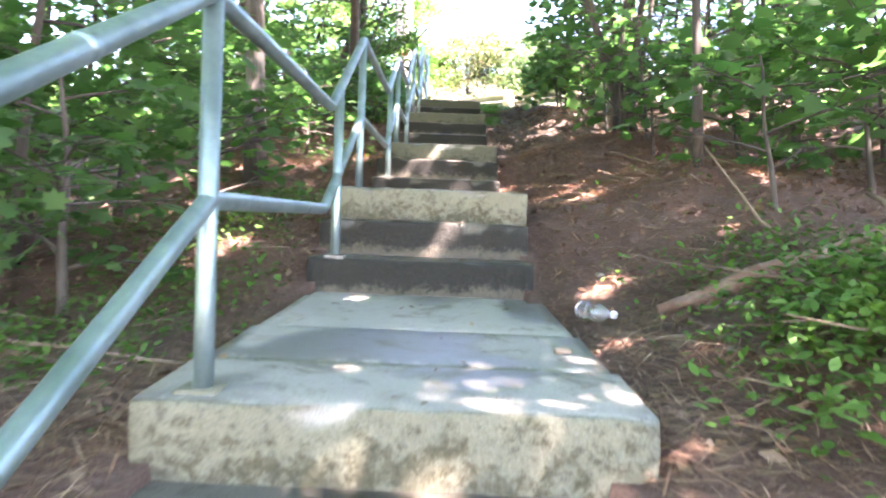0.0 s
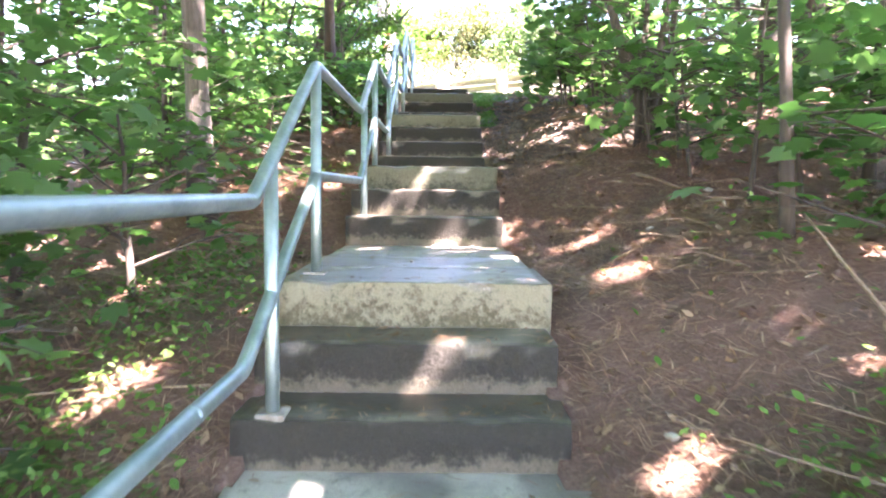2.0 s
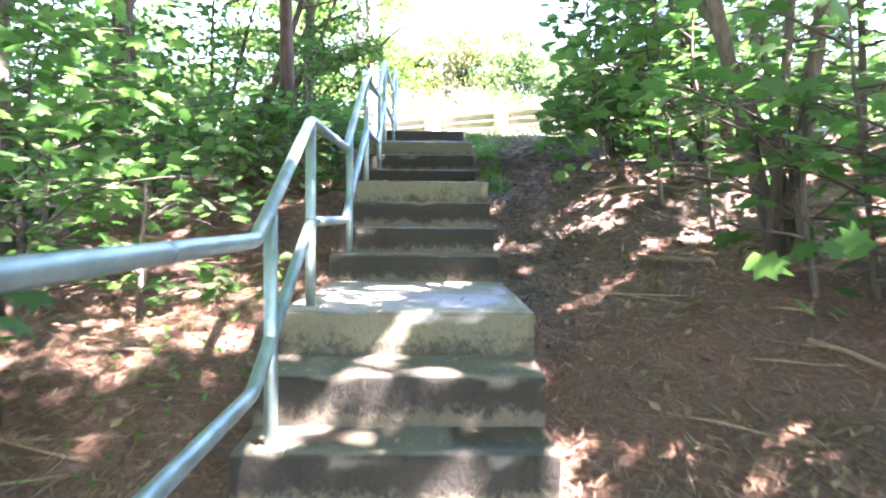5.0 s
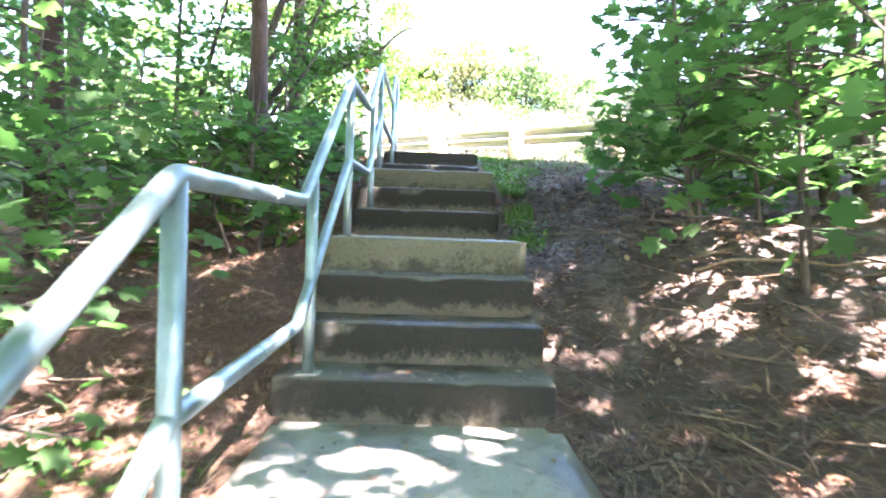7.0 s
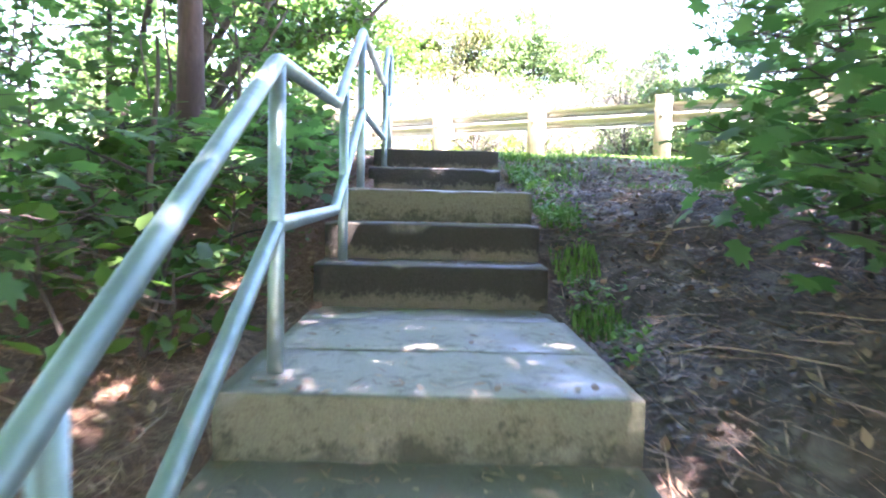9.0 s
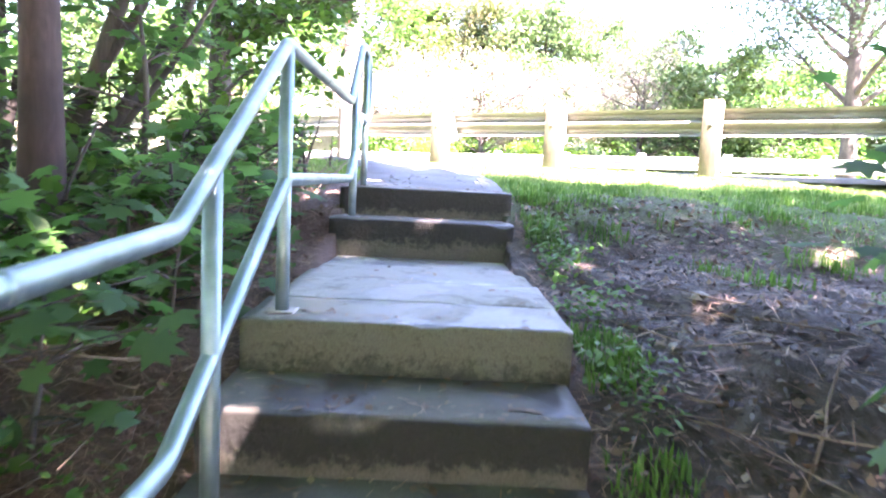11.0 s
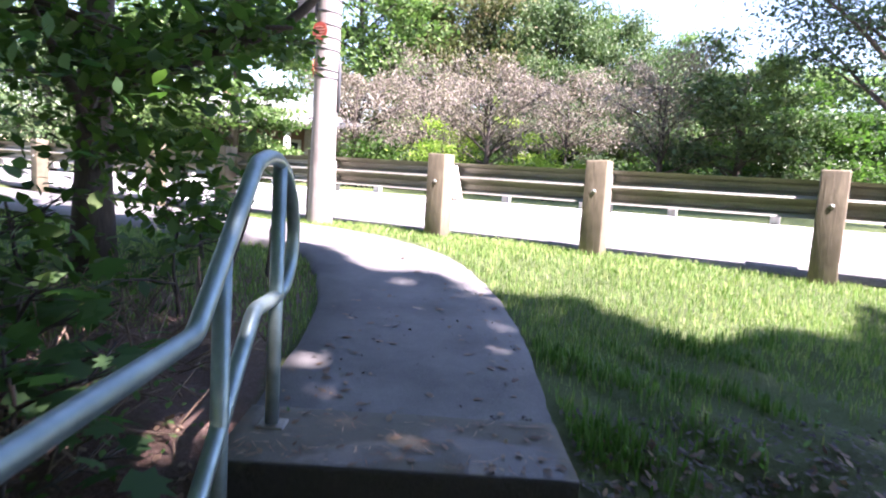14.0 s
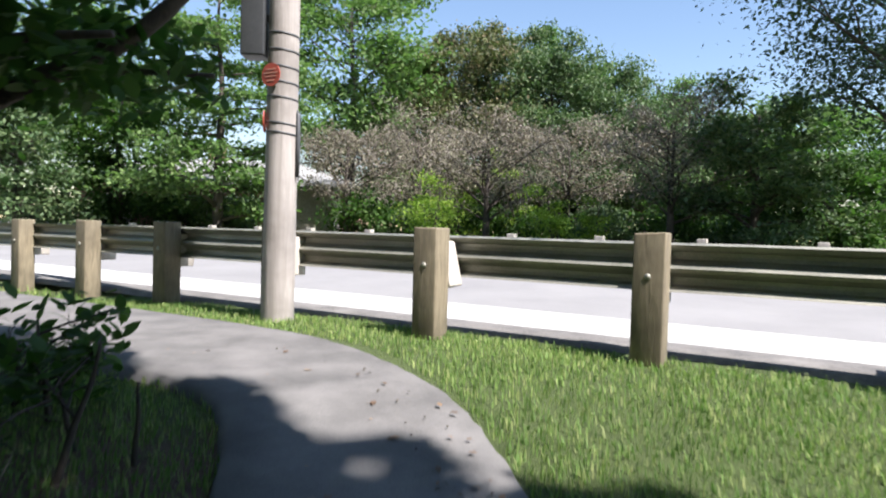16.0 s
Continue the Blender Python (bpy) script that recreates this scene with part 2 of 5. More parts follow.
M_CONIFER = leaf_mat("conifer_green", (0.055, 0.095, 0.045), (0.10, 0.155, 0.07), (0.16, 0.2, 0.1), 0.3)
M_PINE_BROWN = leaf_mat("browning_conifer", (0.075, 0.09, 0.042), (0.125, 0.14, 0.06), (0.2, 0.155, 0.095), 0.3)
M_YELLOW = leaf_mat("yellow_green_shrub", (0.17, 0.27, 0.04), (0.26, 0.37, 0.055), (0.35, 0.42, 0.08), 0.45)
M_FARGREEN = leaf_mat("far_tree_green", (0.07, 0.125, 0.045), (0.12, 0.19, 0.065), (0.18, 0.25, 0.095), 0.4)
M_LITTER = leaf_mat("dead_needles", (0.095, 0.052, 0.036), (0.26, 0.145, 0.098), (0.45, 0.31, 0.225), 0.1, (1.0, 0.85, 0.7))
M_DEADLEAF = leaf_mat("dead_leaves", (0.11, 0.07, 0.047), (0.20, 0.13, 0.09), (0.32, 0.235, 0.165), 0.2, (1.0, 0.9, 0.7))
M_CHIP = leaf_mat("damp_dark_chips", (0.03, 0.024, 0.019), (0.065, 0.053, 0.043), (0.15, 0.128, 0.106), 0.05, (1.0, 0.9, 0.8))
M_SIGN = plain_mat("red_sign_face", (0.3, 0.05, 0.03), (0.42, 0.08, 0.05), 4.0, 0.5)
M_LETTER = plain_mat("faded_sign_lettering", (0.5, 0.22, 0.16), (0.6, 0.3, 0.22), 9.0, 0.6)
M_GREYBOX = plain_mat("grey_painted_steel", (0.035, 0.038, 0.04), (0.055, 0.058, 0.06), 3.0, 0.5)
M_WHITE = plain_mat("white_paint", (0.66, 0.66, 0.63), (0.78, 0.78, 0.75), 2.0, 0.6)
M_ROOF = plain_mat("pale_grey_shingles", (0.22, 0.22, 0.21), (0.32, 0.32, 0.31), 1.5, 0.9)
M_BRICK = plain_mat("pinkish_brick", (0.22, 0.12, 0.09), (0.33, 0.2, 0.15), 4.0, 0.9)
M_STONE = plain_mat("pale_stone", (0.22, 0.195, 0.165), (0.38, 0.35, 0.30), 14.0, 0.9)


def glass_mat(name, tint):
    m, n, l, b = node_mat(name, 0.08)
    b.inputs["Base Color"].default_value = (*tint, 1.0)
    b.inputs["Transmission Weight"].default_value = 0.92
    b.inputs["IOR"].default_value = 1.38
    return m


M_BOTTLE = glass_mat("clear_crushed_plastic", (0.86, 0.92, 0.95))
M_PANE = plain_mat("dark_window_glass", (0.02, 0.025, 0.03), (0.035, 0.04, 0.045), 2.0, 0.1)


# ---- mesh helpers ----
def mesh_ob(name, verts, faces, material, parent=None, smooth=True, label=""):
    me = bpy.data.meshes.new(name)
    me.from_pydata([tuple(v) for v in verts], [], [tuple(f) for f in faces])
    me.materials.append(material)
    if smooth:
        me.polygons.foreach_set("use_smooth", [True] * len(me.polygons))
    me.update()
    ob = new(name, me)
    if parent is not None:
        ob.parent = parent
    return tagged(ob, label)


def np_mesh(name, verts, tris, material, parent=None):
    """A mesh from number arrays of corners and triangles."""
    me = bpy.data.meshes.new(name)
    nv, nt = len(verts), len(tris)
    me.vertices.add(nv)
    me.vertices.foreach_set("co", np.asarray(verts, dtype=np.float32).ravel())
    me.loops.add(nt * 3)
    me.loops.foreach_set("vertex_index", np.asarray(tris, dtype=np.int32).ravel())
    me.polygons.add(nt)
    me.polygons.foreach_set("loop_start", np.arange(0, nt * 3, 3, dtype=np.int32))
    me.materials.append(material)
    me.update()
    me.validate()
    ob = new(name, me)
    if parent is not None:
        ob.parent = parent
    return ob


def part(name, bm, material, parent, label=""):
    me = bpy.data.meshes.new(name)
    bm.normal_update()
    bm.to_mesh(me)
    bm.free()
    me.materials.append(material)
    ob = new(name, me)
    ob.parent = parent
    return tagged(ob, label)


def box_bm(x0, x1, y0, y1, z0, z1, bevel=0.0, segs=2, smooth=True):
    bm = bmesh.new()
    bmesh.ops.create_cube(bm, size=1.0)
    for v in bm.verts:
        v.co = Vector((x0 if v.co.x < 0 else x1, y0 if v.co.y < 0 else y1, z0 if v.co.z < 0 else z1))
    if bevel > 0:
        bmesh.ops.bevel(bm, geom=bm.edges[:], offset=bevel, segments=segs, affect="EDGES", profile=0.6)
    for f in bm.faces:
        f.smooth = smooth
    return bm


def thing(name, place, label, category, group="", kind=""):
    e = new(name)
    e.location = place
    e.empty_display_size = 0.1
    return tagged(e, label, category, group, kind)


def tube_data(points, radii, sides=8, closed_ends=True, rough=0.0, rng=None):
    """A tube swept along points: corners and faces."""
    pts = [Vector(p) for p in points]
    verts, faces = [], []
    side = None
    for i, p in enumerate(pts):
        d = (pts[min(i + 1, len(pts) - 1)] - pts[max(i - 1, 0)]).normalized()
        if side is None:
            side = d.orthogonal().normalized()
        side = (side - d * side.dot(d)).normalized()
        up = d.cross(side)
        for k in range(sides):
            a = 2 * math.pi * k / sides
            r = radii[i] * (1 + (rng.uniform(-rough, rough) if rng else 0))
            verts.append(p + (side * math.cos(a) + up * math.sin(a)) * r)
    for i in range(len(pts) - 1):
        for k in range(sides):
            a, b = i * sides + k, i * sides + (k + 1) % sides
            faces.append((a, b, b + sides, a + sides))
    if closed_ends:
        faces.append(tuple(range(sides - 1, -1, -1)))
        faces.append(tuple(range(len(verts) - sides, len(verts))))
    return verts, faces


def rounded(points, r=0.045, segs=4):
    """A line with its corners rounded."""
    pts = [Vector(p) for p in points]
    out = [pts[0]]
    for a, b, c in zip(pts, pts[1:], pts[2:]):
        d1, d2 = (a - b), (c - b)
        k1, k2 = min(r, d1.length * 0.45), min(r, d2.length * 0.45)
        s, e = b + d1.normalized() * k1, b + d2.normalized() * k2
        for i in range(segs + 1):
            t = i / segs
            out.append(s * (1 - t) ** 2 + b * 2 * t * (1 - t) + e * t * t)
    return out + [pts[-1]]


# ---- ground ----
PROFILE = [(-60, 0.2), (-6, 0.75), (-3, 0.98), (-1.3, 1.05), (-0.4, 1.53), (1.2, 1.69), (1.84, 2.12), (3.7, 2.26), (4.33, 2.74), (5.65, 2.88),
           (6.63, 3.48), (7.95, 3.62), (8.62, 4.06), (10.2, 4.30), (10.7, 4.58), (11.3, 4.655), (12.5, 4.76), (13.6, 4.90), (14.5, 4.935), (16, 4.94), (400, 4.94)]
PY = np.array([p[0] for p in PROFILE])
PZ = np.array([p[1] for p in PROFILE])
RAIL_AT = Vector((0.06, 15.23, 0))
RAIL_U = Vector((0.862, -0.507, 0)).normalized()
RAIL_N = Vector((0.507, 0.862, 0)).normalized()


def profile(y):
    return (np.interp(y - 0.25, PY, PZ) + np.interp(y, PY, PZ) * 2 + np.interp(y + 0.25, PY, PZ)) / 4


def ss(a, b, v):
    t = np.clip((v - a) / (b - a), 0, 1)
    return t * t * (3 - 2 * t)


def ground_z(x, y):
    x, y = np.asarray(x, float), np.asarray(y, float)
    z = profile(y)
    fade = 1 - ss(6.5, 10.8, y)
    right = np.clip(x - 0.62, 0, None)
    rise = 0.065 * ss(-0.03, 0.12, x - 0.6) * (1 - ss(3.5, 5.0, y)) + 0.30 * ss(0, 1.0, right) + 0.20 * np.clip(right - 1.6, 0, 5) * ss(0.5, 3, right)
    left = np.clip(-x - 0.62, 0, None)
    fall = 0.09 * np.clip(left, 0, 1.6) + 0.24 * np.clip(left - 1.6, 0, 6)
    z = z + rise * fade - fall * (1 - 0.85 * ss(10, 12.5, y))
    lumps = 0.03 * np.sin(x * 3.1 + y * 1.7) * np.sin(y * 2.3 - x * 0.9) + 0.016 * np.sin(x * 8.3 + 1.0) * np.sin(y * 7.1) + 0.012 * np.sin(x * 15 + y * 11)
    off = ss(0.58, 0.95, np.abs(x)) * (1 - 0.7 * ss(11, 13, y))
    z = z + lumps * off
    d = (x - RAIL_AT.x) * RAIL_N.x + (y - RAIL_AT.y) * RAIL_N.y
    z = np.where(d > 0.4, 4.93 - 0.05 * ss(0.4, 0.9, d) + 0.10 * ss(8.0, 9.5, d), np.minimum(z, 4.96 + 0.4 * (1 - ss(8, 10, y))))
    under = (np.abs(x) < 0.5) & (y > -3.3) & (y < 10.9)
    return np.where(under, z - 0.45, z)


def axis_steps(bounds):
    out = []
    for a, b, s in bounds:
        out.extend(np.arange(a, b, s))
    out.append(bounds[-1][1])
    return np.array(out)


gx = axis_steps([(-900, -100, 100), (-100, -20, 8), (-20, -6, 1.0), (-6, -2.5, 0.25), (-2.5, 3.5, 0.06), (3.5, 8, 0.25), (8, 24, 1.0), (24, 100, 8), (100, 900, 100)])
gy = axis_steps([(-900, -100, 100), (-100, -12, 8), (-12, -3, 0.5), (-3, 15.5, 0.07), (15.5, 18.5, 0.2), (18.5, 30, 1.0), (30, 100, 7), (100, 1200, 100)])
GX, GY = np.meshgrid(gx, gy)
GZ = ground_z(GX, GY)
nx, ny = len(gx), len(gy)
ii = (np.arange(ny - 1)[:, None] * nx + np.arange(nx - 1)[None, :]).ravel()
tri = np.concatenate([np.stack([ii, ii + 1, ii + nx + 1], 1), np.stack([ii, ii + nx + 1, ii + nx], 1)])
ground = np_mesh("ground", np.stack([GX.ravel(), GY.ravel(), GZ.ravel()], 1), tri, M_GROUND)
ground.data.polygons.foreach_set("use_smooth", [True] * len(ground.data.polygons))
tagged(ground, "sloping forest floor of brown needle litter, worn dirt and turf", "ground", kind="structure")


def ribbon(name, line, material, label, category):
    """A strip between rows of points across it."""
    w = len(line[0])
    verts = [p for row in line for p in row]
    faces = [(i * w + k, i * w + k + 1, (i + 1) * w + k + 1, (i + 1) * w + k) for i in range(len(line) - 1) for k in range(w - 1)]
    ob = mesh_ob(name, verts, faces, material)
    return tagged(ob, label, category, kind="structure")


# path from the top step, curving away to the left along the rail
CENTRE = [(0.0, 11.02), (0.0, 12.0), (-0.1, 12.8), (-0.38, 13.6), (-1.0, 14.32), (-1.87, 14.86), (-3.1, 15.55), (-5.1, 16.65), (-8.1, 18.4), (-14.1, 21.9)]


def path_half(y):
    return 0.57 + 0.22 * ss(13.6, 15.0, y)


def smooth_line(points, n):
    pts = [Vector(p) for p in points]
    out = []
    for i in range(len(pts) - 1):
        p0, p1, p2, p3 = pts[max(i - 1, 0)], pts[i], pts[i + 1], pts[min(i + 2, len(pts) - 1)]
        for k in range(n):
            t = k / n
            out.append(0.5 * ((2 * p1) + (p2 - p0) * t + (2 * p0 - 5 * p1 + 4 * p2 - p3) * t * t + (3 * p1 - p0 - 3 * p2 + p3) * t ** 3))
    return out + [pts[-1]]


def path_rows():
    rng = random.Random(4)
    line = smooth_line(CENTRE, 12)
    rows = []
    for i, p in enumerate(line):
        d = (line[min(i + 1, len(line) - 1)] - line[max(i - 1, 0)]).normalized()
        s = Vector((d.y, -d.x))
        row = []
        for k in (-0.57, -0.54, -0.3, 0, 0.3, 0.54, 0.57):
            w = k * float(path_half(p.y)) / 0.57 + (rng.uniform(-0.007, 0.007) if abs(k) > 0.4 else 0)
            q = p + s * w
            z = float(profile(np.array(p.y))) + 0.03 - (0.06 if abs(k) == 0.57 else 0)
            row.append((q.x, q.y, z))
        rows.append(row)
    return rows


ribbon("path", path_rows(), M_ASPHALT_PATH, "narrow curving grey asphalt footpath leading to the stairs", "path")


def road_strip(name, bands, material, label, category):
    rows = []
    for u in np.arange(-90, 91, 2.0):
        rows.append([tuple(RAIL_AT + RAIL_U * float(u) + RAIL_N * d + Vector((0, 0, z))) for d, z in bands])
    return ribbon(name, rows, material, label, category)


road_strip("curb_near", [(0.36, 4.91), (0.40, 4.96), (0.55, 4.975), (0.80, 4.968), (0.97, 4.945), (1.0, 4.90)], M_CURB, "low dark asphalt curb along the road", "curb")
road_strip("gutter_near", [(0.96, 4.918), (1.5, 4.906), (2.3, 4.917)], M_GUTTER, "pale concrete gutter strip beside the road", "gutter")
road_strip("road", [(2.3, 4.918), (3.5, 4.945), (4.8, 4.965), (6.2, 4.945), (7.4, 4.92)], M_ROAD, "sunlit pale grey asphalt road", "road")
road_strip("gutter_far", [(7.4, 4.922), (7.9, 4.91), (8.3, 4.93), (8.35, 5.05), (8.6, 5.05)], M_GUTTER, "pale concrete gutter across the road", "gutter")

# ---- concrete steps ----
HALF = 0.55


def concrete_block(name, y0, y1, top, height, material, label, category, group, seed, shift=0.0, slope=0.0, nose=0.022, half=HALF):
    """One precast block with rounded arrises and worn edges; its origin lies at the top front edge."""
    rng = random.Random(seed)
    bm = bmesh.new()
    w, d = half, y1 - y0
    xs = list(np.linspace(-w, w, 23))
    prof = [(0.004, -height), (0.002, -height * 0.6), (0.0, -height * 0.3), (0.0, -nose * 1.2), (nose * 0.15, -nose * 0.5), (nose * 0.5, -nose * 0.15), (nose * 1.2, 0.0)]
    prof += [(d * k, 0.0) for k in (0.3, 0.55, 0.8)] + [(d - 0.012, 0.0), (d - 0.003, -0.004), (d, -0.015), (d, -height)]
    rows = []
    for i, x in enumerate(xs):
        row = []
        for k, (py, pz) in enumerate(prof):
            chip = 0.0
            if 3 <= k <= 6:
                chip = max(0.0, noise.noise(Vector((x * 7 + seed, k * 0.2, seed * 1.7))) - 0.15) * 0.03
            j = noise.noise(Vector((x * 12, k * 1.3, seed * 3.1))) * 0.003
            ex = x
            if i in (0, len(xs) - 1):
                ex = x * (1 - 0.004 * rng.random())
                if 2 <= k <= 8:
                    pz = pz - 0.004
            row.append(bm.verts.new((ex, py + chip + j, pz - chip * 0.5 + slope * py + j)))
        rows.append(row)
    np_ = len(prof)
    for a, b in zip(rows, rows[1:]):
        for k in range(np_ - 1):
            bm.faces.new((a[k], b[k], b[k + 1], a[k + 1]))
    bm.faces.new(rows[0][::1])
    bm.faces.new(rows[-1][::-1])
    for f in bm.faces:
        f.smooth = len(f.verts) == 4
    me = bpy.data.meshes.new(name)
    bmesh.ops.recalc_face_normals(bm, faces=bm.faces[:])
    bm.to_mesh(me)
    bm.free()
    me.materials.append(material)
    ob = new(name, me)
    ob.location = (shift, y0, top)
    return tagged(ob, label, category, group)


STEP_LABEL = "dark mossy precast concrete step with darker riser, paler low down"
SLAB_LABEL = "pale weathered concrete landing slab with rough front face"
PIECE_LABEL = "flat pale concrete landing slab with open joint"
# landings: cuts between the slabs, front to back, and the top's height at the front
LANDINGS = [((-3.0, -2.2, -1.62, -0.86), 1.09), ((-0.335, 0.03, 0.5, 1.45), 1.662), ((1.843, 2.36, 2.88, 3.35, 3.83), 2.293), ((4.336, 5.0, 5.84), 2.904),
            ((6.63, 7.11, 7.68, 8.1), 3.637), ((8.62, 8.99, 9.47, 9.97, 10.42), 4.228)]
STEPS = [(-0.86, -0.48, 1.285), (-0.60, -0.22, 1.475), (1.316, 1.70, 1.915), (1.582, 1.96, 2.105), (3.712, 4.1, 2.515), (3.985, 4.45, 2.711),
         (5.70, 6.12, 3.087), (6.01, 6.43, 3.266), (6.31, 6.75, 3.457), (7.98, 8.38, 3.855), (8.27, 8.74, 4.043), (10.30, 10.75, 4.474)]
seed = 10
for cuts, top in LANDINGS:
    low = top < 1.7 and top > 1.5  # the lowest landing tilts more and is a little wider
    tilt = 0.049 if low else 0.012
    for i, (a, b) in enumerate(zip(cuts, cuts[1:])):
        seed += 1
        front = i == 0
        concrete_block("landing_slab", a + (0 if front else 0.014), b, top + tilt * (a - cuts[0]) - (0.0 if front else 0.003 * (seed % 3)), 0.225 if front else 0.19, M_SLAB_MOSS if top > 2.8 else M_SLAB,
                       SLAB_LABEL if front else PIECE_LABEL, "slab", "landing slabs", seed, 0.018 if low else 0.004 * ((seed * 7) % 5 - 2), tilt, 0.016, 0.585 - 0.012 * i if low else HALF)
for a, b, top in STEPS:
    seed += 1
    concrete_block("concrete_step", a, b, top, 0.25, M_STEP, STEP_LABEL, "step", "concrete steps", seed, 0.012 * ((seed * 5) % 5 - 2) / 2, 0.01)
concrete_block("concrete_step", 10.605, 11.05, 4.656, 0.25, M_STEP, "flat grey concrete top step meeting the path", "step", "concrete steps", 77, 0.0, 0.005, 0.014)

# ---- handrail ----
RX, PIPE = -0.437, 0.0235
TOP_LINE = [(-2.9, 1.90), (-1.45, 1.92), (-0.27, 2.575), (1.17, 2.605), (2.09, 3.19), (3.59, 3.22), (4.46, 3.735), (5.6, 3.76), (6.80, 4.50), (7.84, 4.565), (8.72, 5.125), (10.2, 5.135), (10.62, 5.525),
            (10.73, 5.548), (10.84, 5.545), (10.97, 5.495), (11.06, 5.40), (11.095, 5.29), (11.075, 5.19), (11.0, 5.115), (10.9, 5.095)]
MID_LINE = [(-2.9, 1.44), (-1.5, 1.415), (-0.25, 2.105), (1.07, 2.135), (2.08, 2.72), (3.55, 2.755), (4.45, 3.285), (5.55, 3.31), (6.80, 4.055), (7.8, 4.10), (8.73, 4.68), (10.2, 4.70), (10.64, 5.10), (10.9, 5.095)]
POSTS = [(-2.3, 1.095), (-1.05, 1.105), (-0.25, 1.666), (1.37, 1.915), (2.09, 2.295), (3.77, 2.515), (4.46, 2.905), (5.78, 3.087), (6.80, 3.638), (8.05, 3.855), (8.72, 4.23), (10.37, 4.474), (10.88, 4.657)]


def handrail():
    t = thing("handrail", (RX, 0, 0), "galvanised steel pipe handrail with two rails beside the stairs", "handrail")
    for nm, line in (("top_rail", TOP_LINE), ("mid_rail", MID_LINE)):
        pts = rounded([(0, y, z) for y, z in line], 0.03, 3)
        v, f = tube_data(pts, [PIPE] * len(pts), 14)
        mesh_ob(nm, v, f, M_PIPE, t)
    ty, tz = [p[0] for p in TOP_LINE[:14]], [p[1] for p in TOP_LINE[:14]]
    for y, z in POSTS:
        top = float(np.interp(y, ty, tz)) if y < 10.8 else 5.54
        v, f = tube_data([(0, 0, z - 0.03), (0, 0, z + 0.2), (0, 0, top - 0.005)], [PIPE * 0.98] * 3, 14)
        o = mesh_ob("post", [Vector((0, y, 0)) + p for p in v], f, M_PIPE, t)
        bm = box_bm(-0.048, 0.048, y - 0.045, y + 0.045, z - 0.02, z + 0.0065, 0.006)
        for q in bm.verts:
            q.co.x += 0.012 * noise.noise(Vector((q.co.x * 40, y * 3, 1)))
            q.co.y += 0.02 * noise.noise(Vector((q.co.x * 40, y * 3, 5)))
        part("grout_pad", bm, M_SLAB, t, "pale grout at the post's foot")
    for line, y in ((TOP_LINE, -0.75), (TOP_LINE, 2.95), (TOP_LINE, 5.15), (TOP_LINE, 9.42), (MID_LINE, 0.72), (MID_LINE, 5.05), (MID_LINE, 9.5), (TOP_LINE, 7.35)):
        a = [p[0] for p in line[:13]]
        b = [p[1] for p in line[:13]]
        z0, z1 = float(np.interp(y - 0.012, a, b)), float(np.interp(y + 0.012, a, b))
        v, f = tube_data([(0, y - 0.012, z0), (0, y + 0.012, z1)], [PIPE * 1.06] * 2, 14)
        mesh_ob("weld_collar", v, f, M_PIPE, t)
    return t


handrail()

# ---- guard rails along the road ----
GZ0 = 4.95


def timber_post(place, height, tilt):
    t = thing("guardrail_post", place, "square weathered timber guardrail post standing in grass", "post", "guardrail posts")
    bm = box_bm(-0.1, 0.1, -0.1, 0.1, -0.15, height, 0.012)
    for v in bm.verts:
        if v.co.z > height * 0.7:
            v.co.z += 0.012 * noise.noise(Vector((v.co.x * 9, v.co.y * 9, place[0])))
            v.co.x += 0.006 * noise.noise(Vector((place[0] * 3, v.co.y * 9, v.co.z)))
    part("shaft", bm, M_POST, t)
    bm = box_bm(-0.075, 0.075, 0.103, 0.30, height - 0.47, height - 0.11, 0.012)
    if tilt:
        bmesh.ops.rotate(bm, verts=bm.verts[:], cent=(0, 0.2, height - 0.29), matrix=Matrix.Rotation(radians(tilt), 3, "Y"))
    part("blockout", bm, M_BLOCK, t, "pale grey timber spacer block behind the post")
    v, f = tube_data([(0, -0.102, height - 0.28), (0, -0.115, height - 0.28)], [0.022, 0.02], 8)
    mesh_ob("bolt", v, f, M_BEAM, t)
    a = math.atan2(RAIL_U.y, RAIL_U.x)
    t.rotation_euler = (0, 0, a)
    return t


POST_AT = [(12.75, 8.73), (11.15, 9.55), (9.55, 10.37), (7.95, 11.2), (6.35, 12.03), (4.73, 12.86), (3.11, 13.69), (1.49, 14.52), (0.06, 15.23), (-1.36, 16.18), (-2.78, 17.13), (-4.05, 17.9), (-5.35, 18.68), (-6.75, 19.5), (-8.2, 20.35), (-9.7, 21.23), (-11.2, 22.1)]
for i, (x, y) in enumerate(POST_AT):
    timber_post((x, y, GZ0 - 0.02), 0.875 - 0.004 * i, {8: -14, 10: 8}.get(i, 0) if i in (8, 10) else 0)
BEAM = [(0.0, 0.156), (0.004, 0.150), (0.03, 0.125), (0.078, 0.110), (0.083, 0.085), (0.078, 0.060), (0.02, 0.025), (0.0, 0.0)]
BEAM = BEAM + [(d, -h) for d, h in BEAM[-2::-1]]


